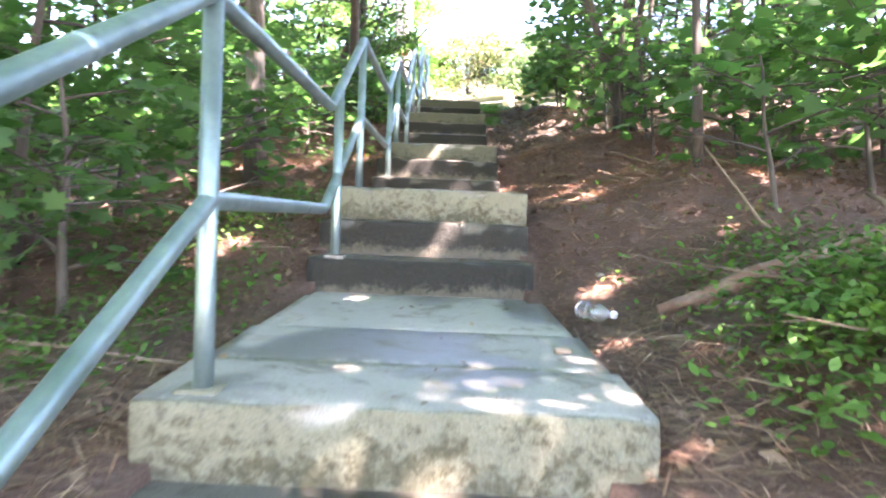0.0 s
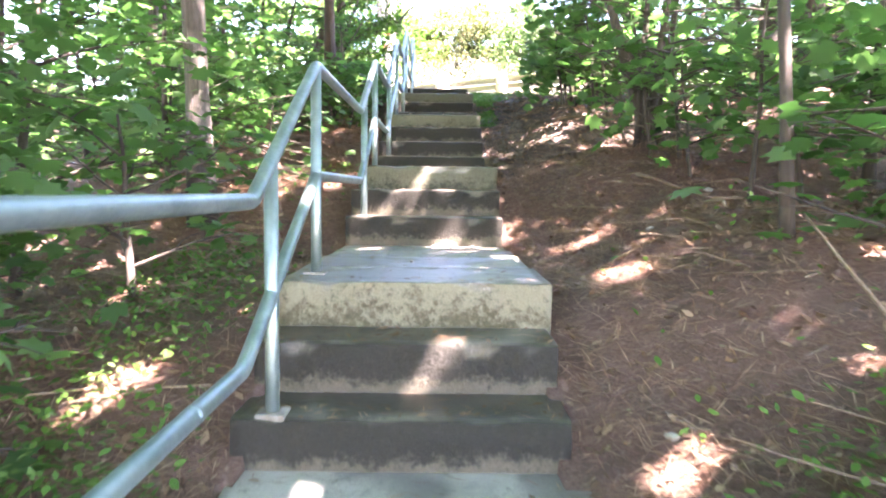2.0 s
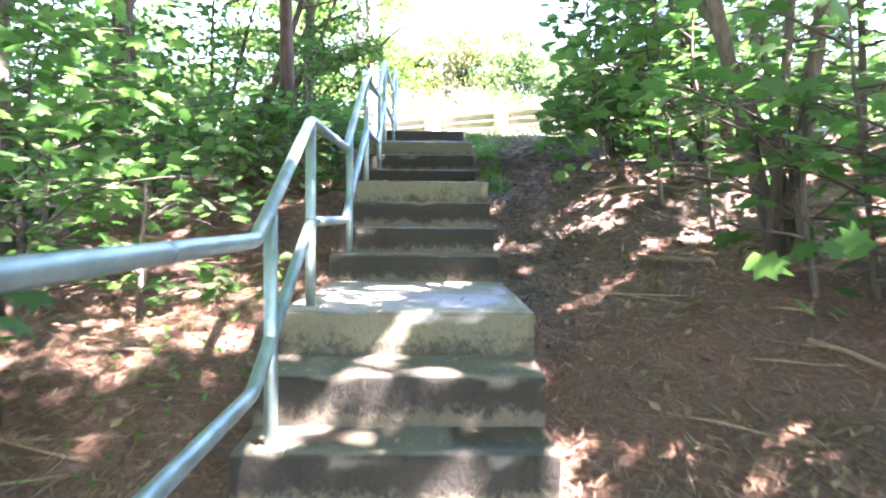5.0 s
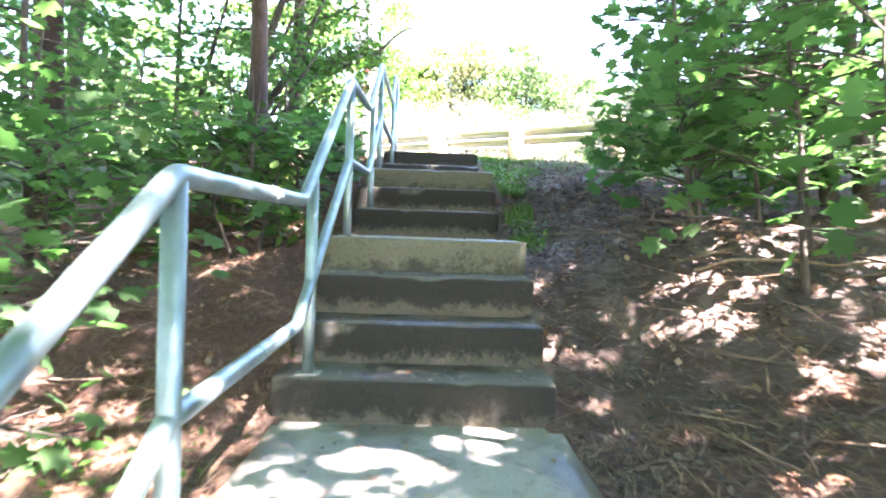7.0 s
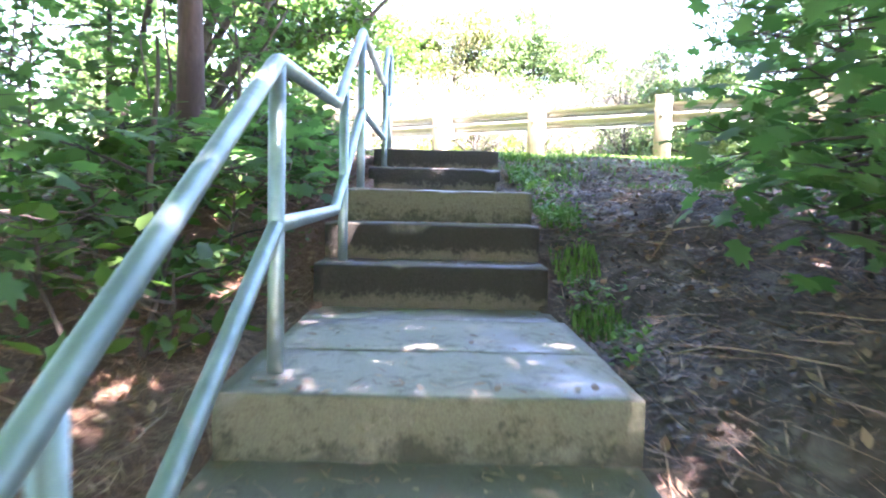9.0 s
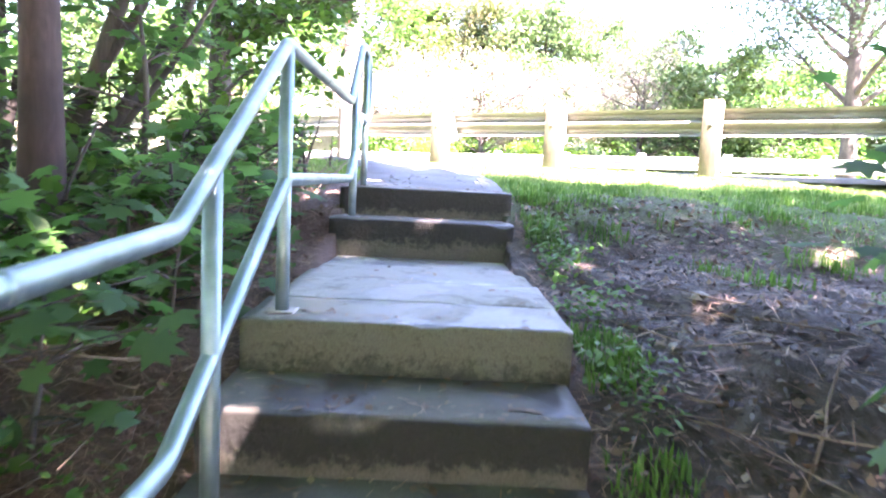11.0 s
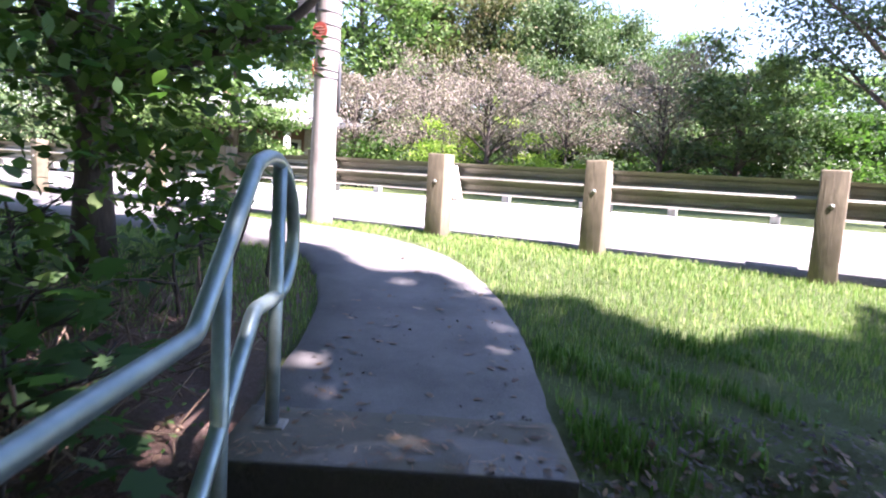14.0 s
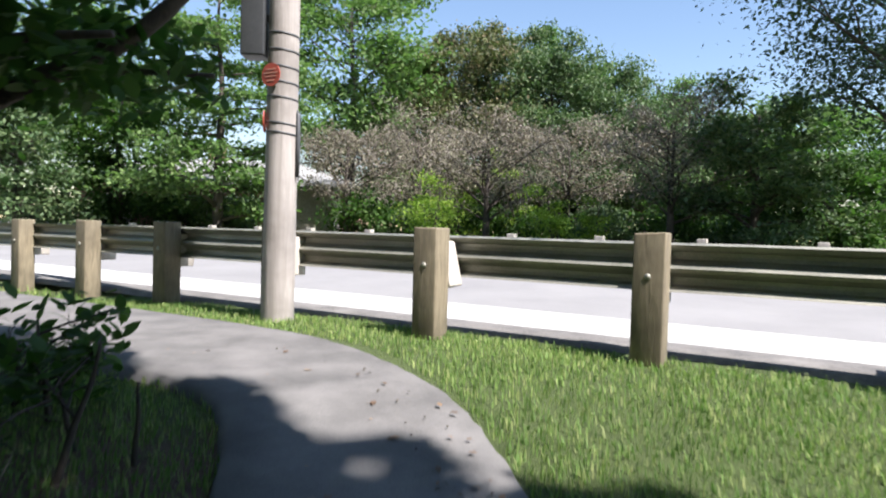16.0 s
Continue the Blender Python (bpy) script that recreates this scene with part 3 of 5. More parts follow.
def w_beam(name, off, z, u0, u1, label, sign=1, seg=3.8):
    t = thing(name, (0, 0, 0), label, "guardrail")
    u = u0
    while u < u1:
        verts, faces = [], []
        for k in range(9):
            uu = u + (seg + 0.12) * k / 8
            for lay in (0.0, 0.004):
                for d, h in BEAM:
                    q = RAIL_AT + RAIL_U * uu + RAIL_N * (off + sign * (d + lay)) + Vector((0, 0, z + h + 0.004 * noise.noise(Vector((uu, h, off)))))
                    verts.append(q)
        w = len(BEAM)
        for k in range(8):
            for lay in (0, 1):
                for j in range(w - 1):
                    a = (k * 2 + lay) * w + j
                    faces.append((a, a + 1, a + 1 + 2 * w, a + 2 * w))
            for j in (0, w - 1):
                a = k * 2 * w + j
                faces.append((a, a + w, a + 3 * w, a + 2 * w))
        mesh_ob("beam_length", verts, faces, M_BEAM, t, smooth=False)
        u += seg
    return t


w_beam("guardrail", 0.30, 5.545, -14.5, 14.0, "weathered galvanised corrugated steel guardrail on timber posts")
w_beam("guardrail", 8.75, 5.50, -40, 42, "pale corrugated steel guardrail across the road", -1)
for k in range(-18, 20):
    q = RAIL_AT + RAIL_U * (k * 2.0 + 0.7) + RAIL_N * 8.85
    ob = mesh_ob("far_guardrail_post", *(lambda b: ([v.co.copy() for v in b.verts], [[v.index for v in f.verts] for f in b.faces]))(box_bm(-0.09, 0.09, -0.08, 0.1, -0.7, 0.24, 0.015)), M_BLOCK, smooth=False)
    ob.location = (q.x, q.y, 5.50)
    ob.rotation_euler = (0, 0, math.atan2(RAIL_U.y, RAIL_U.x))
    tagged(ob, "short grey timber post of the far guardrail", "post", "far guardrail posts")

# ---- utility pole ----
PX, PYY = -1.283, 15.942


def utility_pole():
    t = thing("utility_pole", (PX, PYY, 4.93), "tall round weathered grey timber utility pole at the path's edge", "utility pole")
    rng = random.Random(3)
    hs = [-0.3, 0.0, 0.4, 1.0, 2.0, 3.2, 5.0, 7.0, 10.5]
    v, f = tube_data([(0.004 * h, 0, h) for h in hs], [0.142 - 0.0045 * h for h in hs], 20, True, 0.012, rng)
    mesh_ob("shaft", v, f, M_POLE, t)
    for h in (1.62, 1.70, 1.92, 2.05, 2.18, 2.32, 2.46):
        r = 0.1425 - 0.0045 * h
        v, f = tube_data([(0.004 * h, 0, h - 0.008), (0.004 * h + 0.002, 0, h + 0.008)], [r + 0.004] * 2, 20)
        mesh_ob("strap", v, f, M_GREYBOX, t)
    bm = box_bm(-0.34, -0.135, -0.10, 0.12, 2.27, 3.7, 0.015)
    part("service_box", bm, M_GREYBOX, t, "grey steel box bolted to the pole")
    for k in (2.6, 3.3):
        part("bracket", box_bm(-0.135, -0.1, -0.03, 0.03, k - 0.03, k + 0.03, 0.004), M_GREYBOX, t)
    v, f = tube_data([(0.154, -0.03, 1.25), (0.156, -0.03, 1.5), (0.15, -0.02, 1.78), (0.136, -0.01, 1.82)], [0.017, 0.021, 0.021, 0.015], 8)
    mesh_ob("conduit", v, f, M_GREYBOX, t)
    for z, turn, r in ((2.10, -26, 0.098), (1.72, -80, 0.095)):
        a = radians(turn)
        nrm = Vector((math.sin(a), -math.cos(a), 0))
        c = nrm * 0.137 + Vector((0, 0, z))
        v, f = tube_data([c, c + nrm * 0.008], [r, r], 24)
        plate = mesh_ob("disc_sign", v, f, M_SIGN, t, smooth=False, label="small round red metal sign")
        s = nrm.cross(Vector((0, 0, 1)))
        for dz, w in ((0.045, 0.05), (0.015, 0.075), (-0.015, 0.06), (-0.05, 0.04)):
            p0 = c + nrm * 0.011 + Vector((0, 0, dz))
            vs = [p0 - s * w - Vector((0, 0, 0.0045)), p0 + s * w - Vector((0, 0, 0.0045)), p0 + s * w + Vector((0, 0, 0.0045)), p0 - s * w + Vector((0, 0, 0.0045))]
            vs += [p - nrm * 0.002 for p in vs]
            mesh_ob("lettering_bar", vs, [(0, 1, 2, 3), (7, 6, 5, 4), (0, 4, 5, 1), (2, 6, 7, 3), (1, 5, 6, 2), (3, 7, 4, 0)], M_LETTER, plate, smooth=False)
    return t


utility_pole()

# ---- foliage helpers ----
MAPLE_RIM = [(0.0, -0.42), (0.34, -0.40), (0.27, -0.17), (0.60, -0.02), (0.34, 0.13), (0.36, 0.44), (0.13, 0.32), (0.0, 0.66), (-0.13, 0.32), (-0.36, 0.44), (-0.34, 0.13), (-0.60, -0.02), (-0.27, -0.17), (-0.34, -0.40)]
OVAL_RIM = [(0.0, -0.5), (0.24, -0.2), (0.26, 0.1), (0.0, 0.55), (-0.26, 0.1), (-0.24, -0.2)]
DIAMOND = [(0.0, -0.5), (0.28, 0.0), (0.0, 0.5), (-0.28, 0.0)]
NEEDLE = [(0.0, -0.5), (0.09, 0.0), (0.0, 0.5), (-0.09, 0.0)]
BLADE = [(-0.035, 0.0), (0.035, 0.0), (0.0, 1.0)]


def leaf_data(centres, sizes, rim, rng, tilt=0.6, droop=0.12):
    """Leaves of one outline at many places: corners and triangles. tilt: how far they lean from level."""
    c = np.asarray(centres, float)
    n = len(c)
    rim = np.array(rim)
    k = len(rim)
    az = rng.uniform(0, 2 * np.pi, n)
    lean = rng.normal(0, tilt, n)
    roll = rng.normal(0, tilt * 0.7, n)
    f = np.stack([np.cos(az) * np.cos(lean), np.sin(az) * np.cos(lean), np.sin(lean)], 1)
    s0 = np.stack([-np.sin(az), np.cos(az), np.zeros(n)], 1)
    up0 = np.cross(f, s0)
    s = s0 * np.cos(roll)[:, None] + up0 * np.sin(roll)[:, None]
    up = np.cross(f, s)
    sz = np.asarray(sizes)[:, None]
    if k <= 4:
        pts = c[:, None, :] + sz[:, :, None] * (rim[None, :, 0, None] * s[:, None, :] + rim[None, :, 1, None] * f[:, None, :])
        verts = pts.reshape(-1, 3)
        base = (np.arange(n) * k)[:, None]
        t = [[0, 1, 2]] + ([[0, 2, 3]] if k == 4 else [])
        tris = np.concatenate([base + np.array(q)[None, :] for q in t])
        return verts, tris
    curl = -droop * (rim[:, 0] ** 2 + rim[:, 1] ** 2) * 2
    pts = c[:, None, :] + sz[:, :, None] * (rim[None, :, 0, None] * s[:, None, :] + rim[None, :, 1, None] * f[:, None, :] + curl[None, :, None] * up[:, None, :])
    verts = np.concatenate([c[:, None, :], pts], 1).reshape(-1, 3)
    base = (np.arange(n) * (k + 1))[:, None]
    tris = np.concatenate([base + np.array([0, 1 + j, 1 + (j + 1) % k])[None, :] for j in range(k)])
    return verts, tris


def fit_slope(p):
    p = np.asarray(p, float)
    p[:, 2] = ground_z(p[:, 0], p[:, 1])
    return p


def branch_line(start, direction, length, rng, bend=0.25, sag=0.0, n=5):
    pts = [Vector(start)]
    d = Vector(direction).normalized()
    for i in range(n):
        d = (d + Vector((rng.uniform(-bend, bend), rng.uniform(-bend, bend), rng.uniform(-bend, bend) * 0.6 - sag)) * 0.5).normalized()
        pts.append(pts[-1] + d * (length / n))
    return pts


def tree(name, base, height, radius, label, bark, leaf, leaves, size, spread, start=0.45, limbs=12, lean=(0, 0), rim=DIAMOND, seed=1, group="", tilt=0.6, up=0.35,
         stems=1, clump=0.28, category="tree", crown_shape="round", sag=0.05, flat=0.55, keep=None, extra=()):
    """A tree: tapered trunk with limbs and twigs, and a crown of separate leaves gathered at the twigs."""
    rng = random.Random(seed)
    nr = np.random.RandomState(seed)
    bx, by = base
    bz = float(ground_z(np.array(bx), np.array(by)))
    t = thing(name, (bx, by, bz - 0.04), label, category, group)
    verts, faces, tips = [], [], []

    def add(pts, radii, sides, join=None):
        v, f = tube_data(pts, radii, sides, True, 0.06, rng)
        o = len(verts)
        verts.extend(v)
        faces.extend(tuple(i + o for i in q) for q in f)
        if join is not None:
            faces.append((join, o, o + 1))

    def flush(nm):
        mesh_ob(nm, verts, faces, bark, t)
        verts.clear()
        faces.clear()

    for s in range(stems):
        ln = lean if stems == 1 else (lean[0] + rng.uniform(-0.32, 0.32), lean[1] + rng.uniform(-0.22, 0.22))
        h = height * (1 if s == 0 else rng.uniform(0.65, 1.0))
        r0 = radius * (1 if s == 0 else rng.uniform(0.5, 0.95))
        off = Vector((0, 0, 0)) if s == 0 else Vector((rng.uniform(-0.3, 0.3), rng.uniform(-0.3, 0.3), 0))
        n = 11
        px, py = rng.uniform(0, 6), rng.uniform(0, 6)
        wob = 0.012 * h
        tp = [off + Vector((ln[0] * h * (k / n) + wob * math.sin(px + k * 0.9) * (k / n), ln[1] * h * (k / n) + wob * math.sin(py + k * 0.8) * (k / n), h * k / n)) for k in range(n + 1)]
        rr = [r0 * (1.28 if k == 0 else 1) * (1 - 0.86 * (k / n)) + 0.004 for k in range(n + 1)]
        add(tp, rr, 12 if r0 > 0.06 else 7)
        flush("trunk" if s == 0 else "stem")
        nl = max(3, int(limbs / stems))
        for i in range(nl):
            f = start + (0.99 - start) * ((i + rng.random()) / nl)
            k = min(int(f * n), n - 1)
            p = tp[k].lerp(tp[k + 1], f * n - k)
            g = (f - start) / (1 - start)
            if crown_shape == "cone":
                ll = spread * (1.05 - 0.92 * g)
            else:
                ll = spread * (0.55 + 0.75 * math.sin(math.pi * min(1, 0.18 + 0.75 * g)))
            ll *= rng.uniform(0.7, 1.15)
            a = i * 2.399 + rng.uniform(-0.5, 0.5)
            d = Vector((math.cos(a), math.sin(a), up + rng.uniform(-0.2, 0.35)))
            line = branch_line(p, d, ll, rng, 0.35, sag)
            if keep is not None and not all(keep(np.array([[q.x + bx, q.y + by, q.z + bz] for q in (line[3], line[5])]))):
                continue
            r1 = max(0.006, rr[k] * 0.42)
            add(line, [r1 * (1 - 0.8 * q / 5) + 0.002 for q in range(6)], 5)
            tips.extend((line[q], ll) for q in (3, 4, 5))
            for q in (2, 3, 4):
                for sgn in (-1, 1):
                    dd = (line[q + 1] - line[q]).normalized()
                    side = dd.cross(Vector((0, 0, 1))).normalized() * sgn
                    tw = branch_line(line[q], dd * 0.6 + side * rng.uniform(0.6, 1.1) + Vector((0, 0, rng.uniform(-0.2, 0.25))), ll * rng.uniform(0.25, 0.5), rng, 0.4, sag, 3)
                    add(tw, [r1 * 0.35 + 0.002, r1 * 0.25 + 0.0015, r1 * 0.18 + 0.001, 0.0015], 4, q * 5)
                    tips.extend((tw[z], ll) for z in (1, 2, 3))
            flush("limb")
    for pts, r in extra:
        line = [Vector(q) for q in pts]
        add(rounded(line, 0.12, 2), [r * (1 - 0.75 * q / (3 * len(line) - 5)) + 0.003 for q in range(len(rounded(line, 0.12, 2)))], 7)
        tips.extend((q, 0.9) for q in line[1:] for _ in range(13))
        flush("bough")
    if leaves and tips:
        tp_ = np.array([p for p, _ in tips])
        ll_ = np.array([w for _, w in tips])
        pick = nr.randint(0, len(tp_), leaves)
        g = nr.normal(0, 1, (leaves, 3)) * (ll_[pick] * clump)[:, None]
        g[:, 2] *= flat
        c = tp_[pick] + g
        c = c[c[:, 2] > 0.12]
        if keep is not None:
            w = c + np.array([bx, by, bz])
            c = c[keep(w)]
        sz = size * nr.uniform(0.6, 1.25, len(c))
        v, f = leaf_data(c, sz, rim, nr, tilt)
        np_mesh("crown", v, f, leaf, t)
    return t


GAP_WAVES = [(random.Random(70 + k).uniform(0, 6.28), random.Random(90 + k).uniform(0, 6.28), 6.28 / (0.30 + 0.10 * k)) for k in range(7)]


def canopy_gap(x, y, z):
    """Holes cut in the leaf roof to place chosen sunflecks on the slope."""
    k = (z - (1.85 + 0.325 * y)) / (to_sun.z - 0.325 * to_sun.y)
    u, v = x - to_sun.x * k, y - to_sun.y * k
    f = sum(np.sin((np.cos(a) * u + np.sin(a) * v) * q + b) for a, b, q in GAP_WAVES) / 7
    wide = 0.7 * np.sin(u * 1.9 + 0.7 * v + 1.0) * np.sin(v * 1.35 - 0.4) + 0.25 * np.sin(v * 0.8 + u)
    cut = 0.37 - 0.25 * wide + 0.22 * (1 - ss(0.4, 1.6, v)) + 0.18 * ss(6.0, 7.4, v) - 0.05 * ss(0.5, 1.2, u)
    cut = cut + 0.3 * (1 - ss(2.2, 2.9, v)) * (1 - ss(0.65, 0.95, np.abs(u))) - 0.3 * ss(1.0, 1.6, u) * ss(5.2, 6.0, v) * (1 - ss(7.6, 8.4, v))
    return (f > cut) & (k > 1.6)


def clear_view_and_sun(w):
    """Leaves stay out of the open strip over the stairs and the lawn, and off the sunward side of ground set to be
    sunlit.
    """
    x, y, z = w[:, 0], w[:, 1], w[:, 2]
    lo = -0.72
    hi = 0.95 + 0.03 * np.clip(y - 4.0, 0, 3.6) + 0.35 * np.clip(y - 7.7, 0, 3)
    ceiling = np.maximum(4.9, 2.6 + 0.40 * (y + 1.7))
    lawn = (y > 9.6) & (x > -1.3) & ((z < 7.6) | (y > 12.4))
    k = (z - 4.9) / to_sun.z
    sx, sy = x - to_sun.x * k, y - to_sun.y * k
    # set line of the shadow's edge on path and lawn
    edge = np.where(sx < 0.45, 13.0 - 0.66 * sx, 12.6 + 0.42 * np.cos(sx * 2.0 - 0.6)) + 0.17 * np.sin(sx * 6.3 + 1)
    sunny = (sy > edge) & (k > 0)
    trunk = (y > 7.0) & (y < 9.6) & (x > -2.6) & (x < -0.7) & (z > 4.7) & (z < 8.0)
    return ~sunny & ~trunk & ~canopy_gap(x, y, z) & ~(((x > lo) & (x < hi) & (z < ceiling)) | lawn)


# ---- woods beside the stairs ----
MAPLE_LABEL = "broadleaf maple tree with bright green leaves on the wooded slope, seen or added for shade"
tree("maple_tree", (-1.70, 4.1), 11.0, 0.088, "furrowed grey-barked tree trunk beside the handrail", M_BARK, M_MAPLE, 12000, 0.17, 3.0, 0.46, 16, (-0.02, 0.01), seed=11, keep=clear_view_and_sun)
tree("maple_tree", (-1.68, 9.4), 12.0, 0.085, "straight dark reddish-brown tree trunk beside the upper stairs", M_BARK_RED, M_MAPLE, 15000, 0.17, 3.1, 0.38, 22, (0.0, 0.02), seed=12, keep=clear_view_and_sun)
tree("maple_tree", (-3.5, 9.1), 12.0, 0.14, "tall reddish-barked tree standing deeper in the woods", M_BARK_RED, M_MAPLE, 10000, 0.17, 3.2, 0.40, 15, (-0.01, 0.0), seed=13, keep=clear_view_and_sun)
for i, (x, y, h, r, st) in enumerate([(-4.3, 2.9, 11, 0.11, 0.42), (-5.6, 6.3, 12, 0.13, 0.4), (-6.8, 1.0, 12, 0.14, 0.38), (-3.1, 6.4, 9, 0.06, 0.42), (-7.6, 10.0, 12, 0.15, 0.3), (-5.2, 12.4, 10, 0.12, 0.2),
                                      (-9.5, 5.0, 12, 0.15, 0.34), (-3.0, 0.6, 8, 0.05, 0.3), (-9.0, 14.5, 10, 0.13, 0.3), (-12.5, 9.0, 12, 0.16, 0.34), (-13, 1.0, 12, 0.16, 0.3)]):
    tree("maple_tree", (x, y), h, r, MAPLE_LABEL, M_BARK if i % 2 else M_BARK_DARK, M_MAPLE, 7000, 0.18, 3.2, st, 16, (random.uniform(-0.04, 0.04), random.uniform(-0.03, 0.03)), seed=30 + i, group="woodland trees", clump=0.15, keep=clear_view_and_sun)
SAPLING = "slender maple sapling with large bright green leaves"
for i, (x, y, h, sp, nleaf) in enumerate([(-2.2, 1.6, 3.0, 0.8, 420), (-2.7, 0.2, 3.2, 0.9, 520), (-2.35, -0.2, 2.3, 0.6, 260), (-2.4, 3.0, 3.2, 0.9, 420), (-3.6, 4.6, 3.8, 1.1, 600), (-2.6, 5.6, 3.4, 0.9, 420),
                                           (-2.7, 7.6, 3.6, 1.0, 240), (-3.4, 11.6, 4.0, 1.1, 240), (-4.6, 0.8, 4.0, 1.2, 600), (-4.4, 7.4, 4.2, 1.2, 350), (-1.35, 8.0, 1.3, 0.5, 120), (-1.6, 10.2, 1.6, 0.6, 160), (-1.5, 2.6, 1.0, 0.5, 80), (-1.55, 1.0, 1.2, 0.5, 90), (-1.45, 5.0, 0.8, 0.35, 40), (-3.2, 2.2, 3.2, 1.0, 300), (-3.6, -0.6, 3.4, 1.0, 300), (-2.0, -1.0, 2.2, 0.6, 150)]):
    tree("maple_sapling", (x, y), h, 0.018 + 0.004 * h, SAPLING, M_BARK_DARK, M_MAPLE, int(nleaf * (2.1 if y < 2.8 else 1.7)), 0.112, sp * 1.1, 0.16, 10, (random.uniform(-0.08, 0.08), random.uniform(-0.06, 0.06)), rim=MAPLE_RIM, seed=60 + i, group="maple saplings", tilt=0.38, clump=0.2, sag=0.12, category="sapling", keep=clear_view_and_sun)

for i, (x, y, h) in enumerate([(-3.2, 1.2, 1.5), (-3.9, 2.0, 1.7), (-4.6, 3.4, 1.9), (-3.4, 3.5, 1.5), (-5.5, 2.0, 2.0), (-5.2, 4.8, 1.8), (-4.2, -0.4, 1.7), (-6.3, 3.2, 2.2), (-2.6, 2.3, 1.0), (-2.3, 0.8, 1.0)]):
    tree("maple_sapling", (x, y), h, 0.014, "young maple shrub with bright green leaves on the slope", M_BARK_DARK, M_MAPLE, 390, 0.105, 0.85, 0.12, 12, (0.05, 0.0), rim=MAPLE_RIM, seed=320 + i, group="maple saplings", tilt=0.5, clump=0.22, sag=0.12, category="sapling", keep=clear_view_and_sun)

for i, (x, y, h) in enumerate([(-3.1, 8.2, 2.0), (-3.0, 9.7, 1.8), (-3.8, 10.7, 2.2), (-4.6, 9.2, 2.4), (-3.9, 6.6, 2.4), (-5.6, 8.4, 2.6), (-4.9, 11.2, 2.2), (-2.9, 6.3, 1.8), (-6.5, 10.2, 2.8), (-2.3, 7.1, 1.0), (-2.2, 5.4, 1.2), (-6.8, 7.0, 2.8), (-7.5, 12.5, 2.8), (-5.6, 13.2, 2.2)]):
    tree("maple_sapling", (x, y), h, 0.016, "young maple shrub with bright green leaves on the slope", M_BARK_DARK, M_MAPLE, 600, 0.102, 1.0, 0.1, 14, (0.04, 0.0), rim=MAPLE_RIM, seed=350 + i, group="maple saplings", tilt=0.5, clump=0.22, sag=0.12, category="sapling", keep=clear_view_and_sun)

def beside_rail(w):
    return w[:, 0] < -0.62


for i, (x, y, h) in enumerate([(-1.0, 9.65, 0.55), (-1.05, 10.1, 0.5), (-1.1, 10.5, 0.5), (-1.25, 9.2, 0.6), (-1.35, 10.9, 0.5), (-0.95, 9.0, 0.45), (-1.1, 8.4, 0.5), (-1.5, 10.3, 0.7)]):
    tree("maple_seedling", (x, y), h, 0.008, "knee-high maple seedling with broad leaves beside the handrail", M_BARK_DARK, M_MAPLE, 60, 0.125, 0.34, 0.25, 7, (0.12, 0.0), rim=MAPLE_RIM, seed=380 + i, group="maple seedlings", tilt=0.4, clump=0.3, category="seedling", keep=beside_rail)

# right bank
# added behind the start, out of view, to shade the lowest landing
tree("maple_tree", (2.4, -3.0), 9.5, 0.1, MAPLE_LABEL, M_BARK_DARK, M_MAPLE, 32000, 0.15, 2.3, 0.4, 22, (0.0, 0.0), seed=119, group="woodland trees", clump=0.28, keep=clear_view_and_sun)
tree("maple_sapling", (1.55, 1.95), 6.0, 0.024, "thin bare-stemmed sapling on the bank beside the stairs", M_BARK_DARK, M_MAPLE, 90, 0.11, 1.2, 0.6, 9, (-0.05, 0.02), rim=MAPLE_RIM, seed=90, tilt=0.4, category="sapling", keep=clear_view_and_sun)
tree("maple_clump", (1.95, 4.9), 5.0, 0.042, "clump of slanting slim maple stems with dense green leaves", M_BARK_DARK, M_MAPLE, 560, 0.1, 1.0, 0.42, 30, (-0.09, 0.03), rim=MAPLE_RIM, seed=91, stems=5, tilt=0.38, category="tree", keep=clear_view_and_sun)
tree("maple_clump", (2.5, 7.1), 4.6, 0.045, "leaning maple stems with broad sunlit leaves on the bank", M_BARK_DARK, M_MAPLE, 2000, 0.12, 1.25, 0.1, 40, (-0.10, -0.02), rim=MAPLE_RIM, seed=92, stems=5, tilt=0.38, category="tree", keep=clear_view_and_sun)
tree("maple_sapling", (1.74, 1.42), 0.8, 0.012, "low maple seedling with broad hand-shaped leaves", M_BARK_DARK, M_MAPLE, 40, 0.14, 0.42, 0.3, 7, (-0.15, 0.02), rim=MAPLE_RIM, seed=93, tilt=0.3, category="sapling")
tree("maple_sapling", (1.95, 4.0), 0.95, 0.012, "low maple seedling with broad hand-shaped leaves", M_BARK_DARK, M_MAPLE, 90, 0.11, 0.5, 0.25, 7, (-0.1, 0.02), rim=MAPLE_RIM, seed=94, tilt=0.3, category="sapling")
tree("maple_sapling", (2.0, 3.2), 1.7, 0.014, "low maple seedling with broad hand-shaped leaves", M_BARK_DARK, M_MAPLE, 100, 0.11, 0.6, 0.25, 8, (0.05, 0.0), rim=MAPLE_RIM, seed=95, tilt=0.3, category="sapling")
tree("maple_sapling", (1.75, 6.1), 1.25, 0.014, "low maple seedling with broad hand-shaped leaves", M_BARK_DARK, M_MAPLE, 120, 0.12, 0.5, 0.25, 8, (-0.1, 0.0), rim=MAPLE_RIM, seed=96, tilt=0.3, category="sapling")
tree("maple_sapling", (2.2, 8.3), 1.5, 0.014, "low maple seedling with broad hand-shaped leaves", M_BARK_DARK, M_MAPLE, 170, 0.14, 0.55, 0.25, 8, (-0.1, 0.0), rim=MAPLE_RIM, seed=97, tilt=0.3, category="sapling")
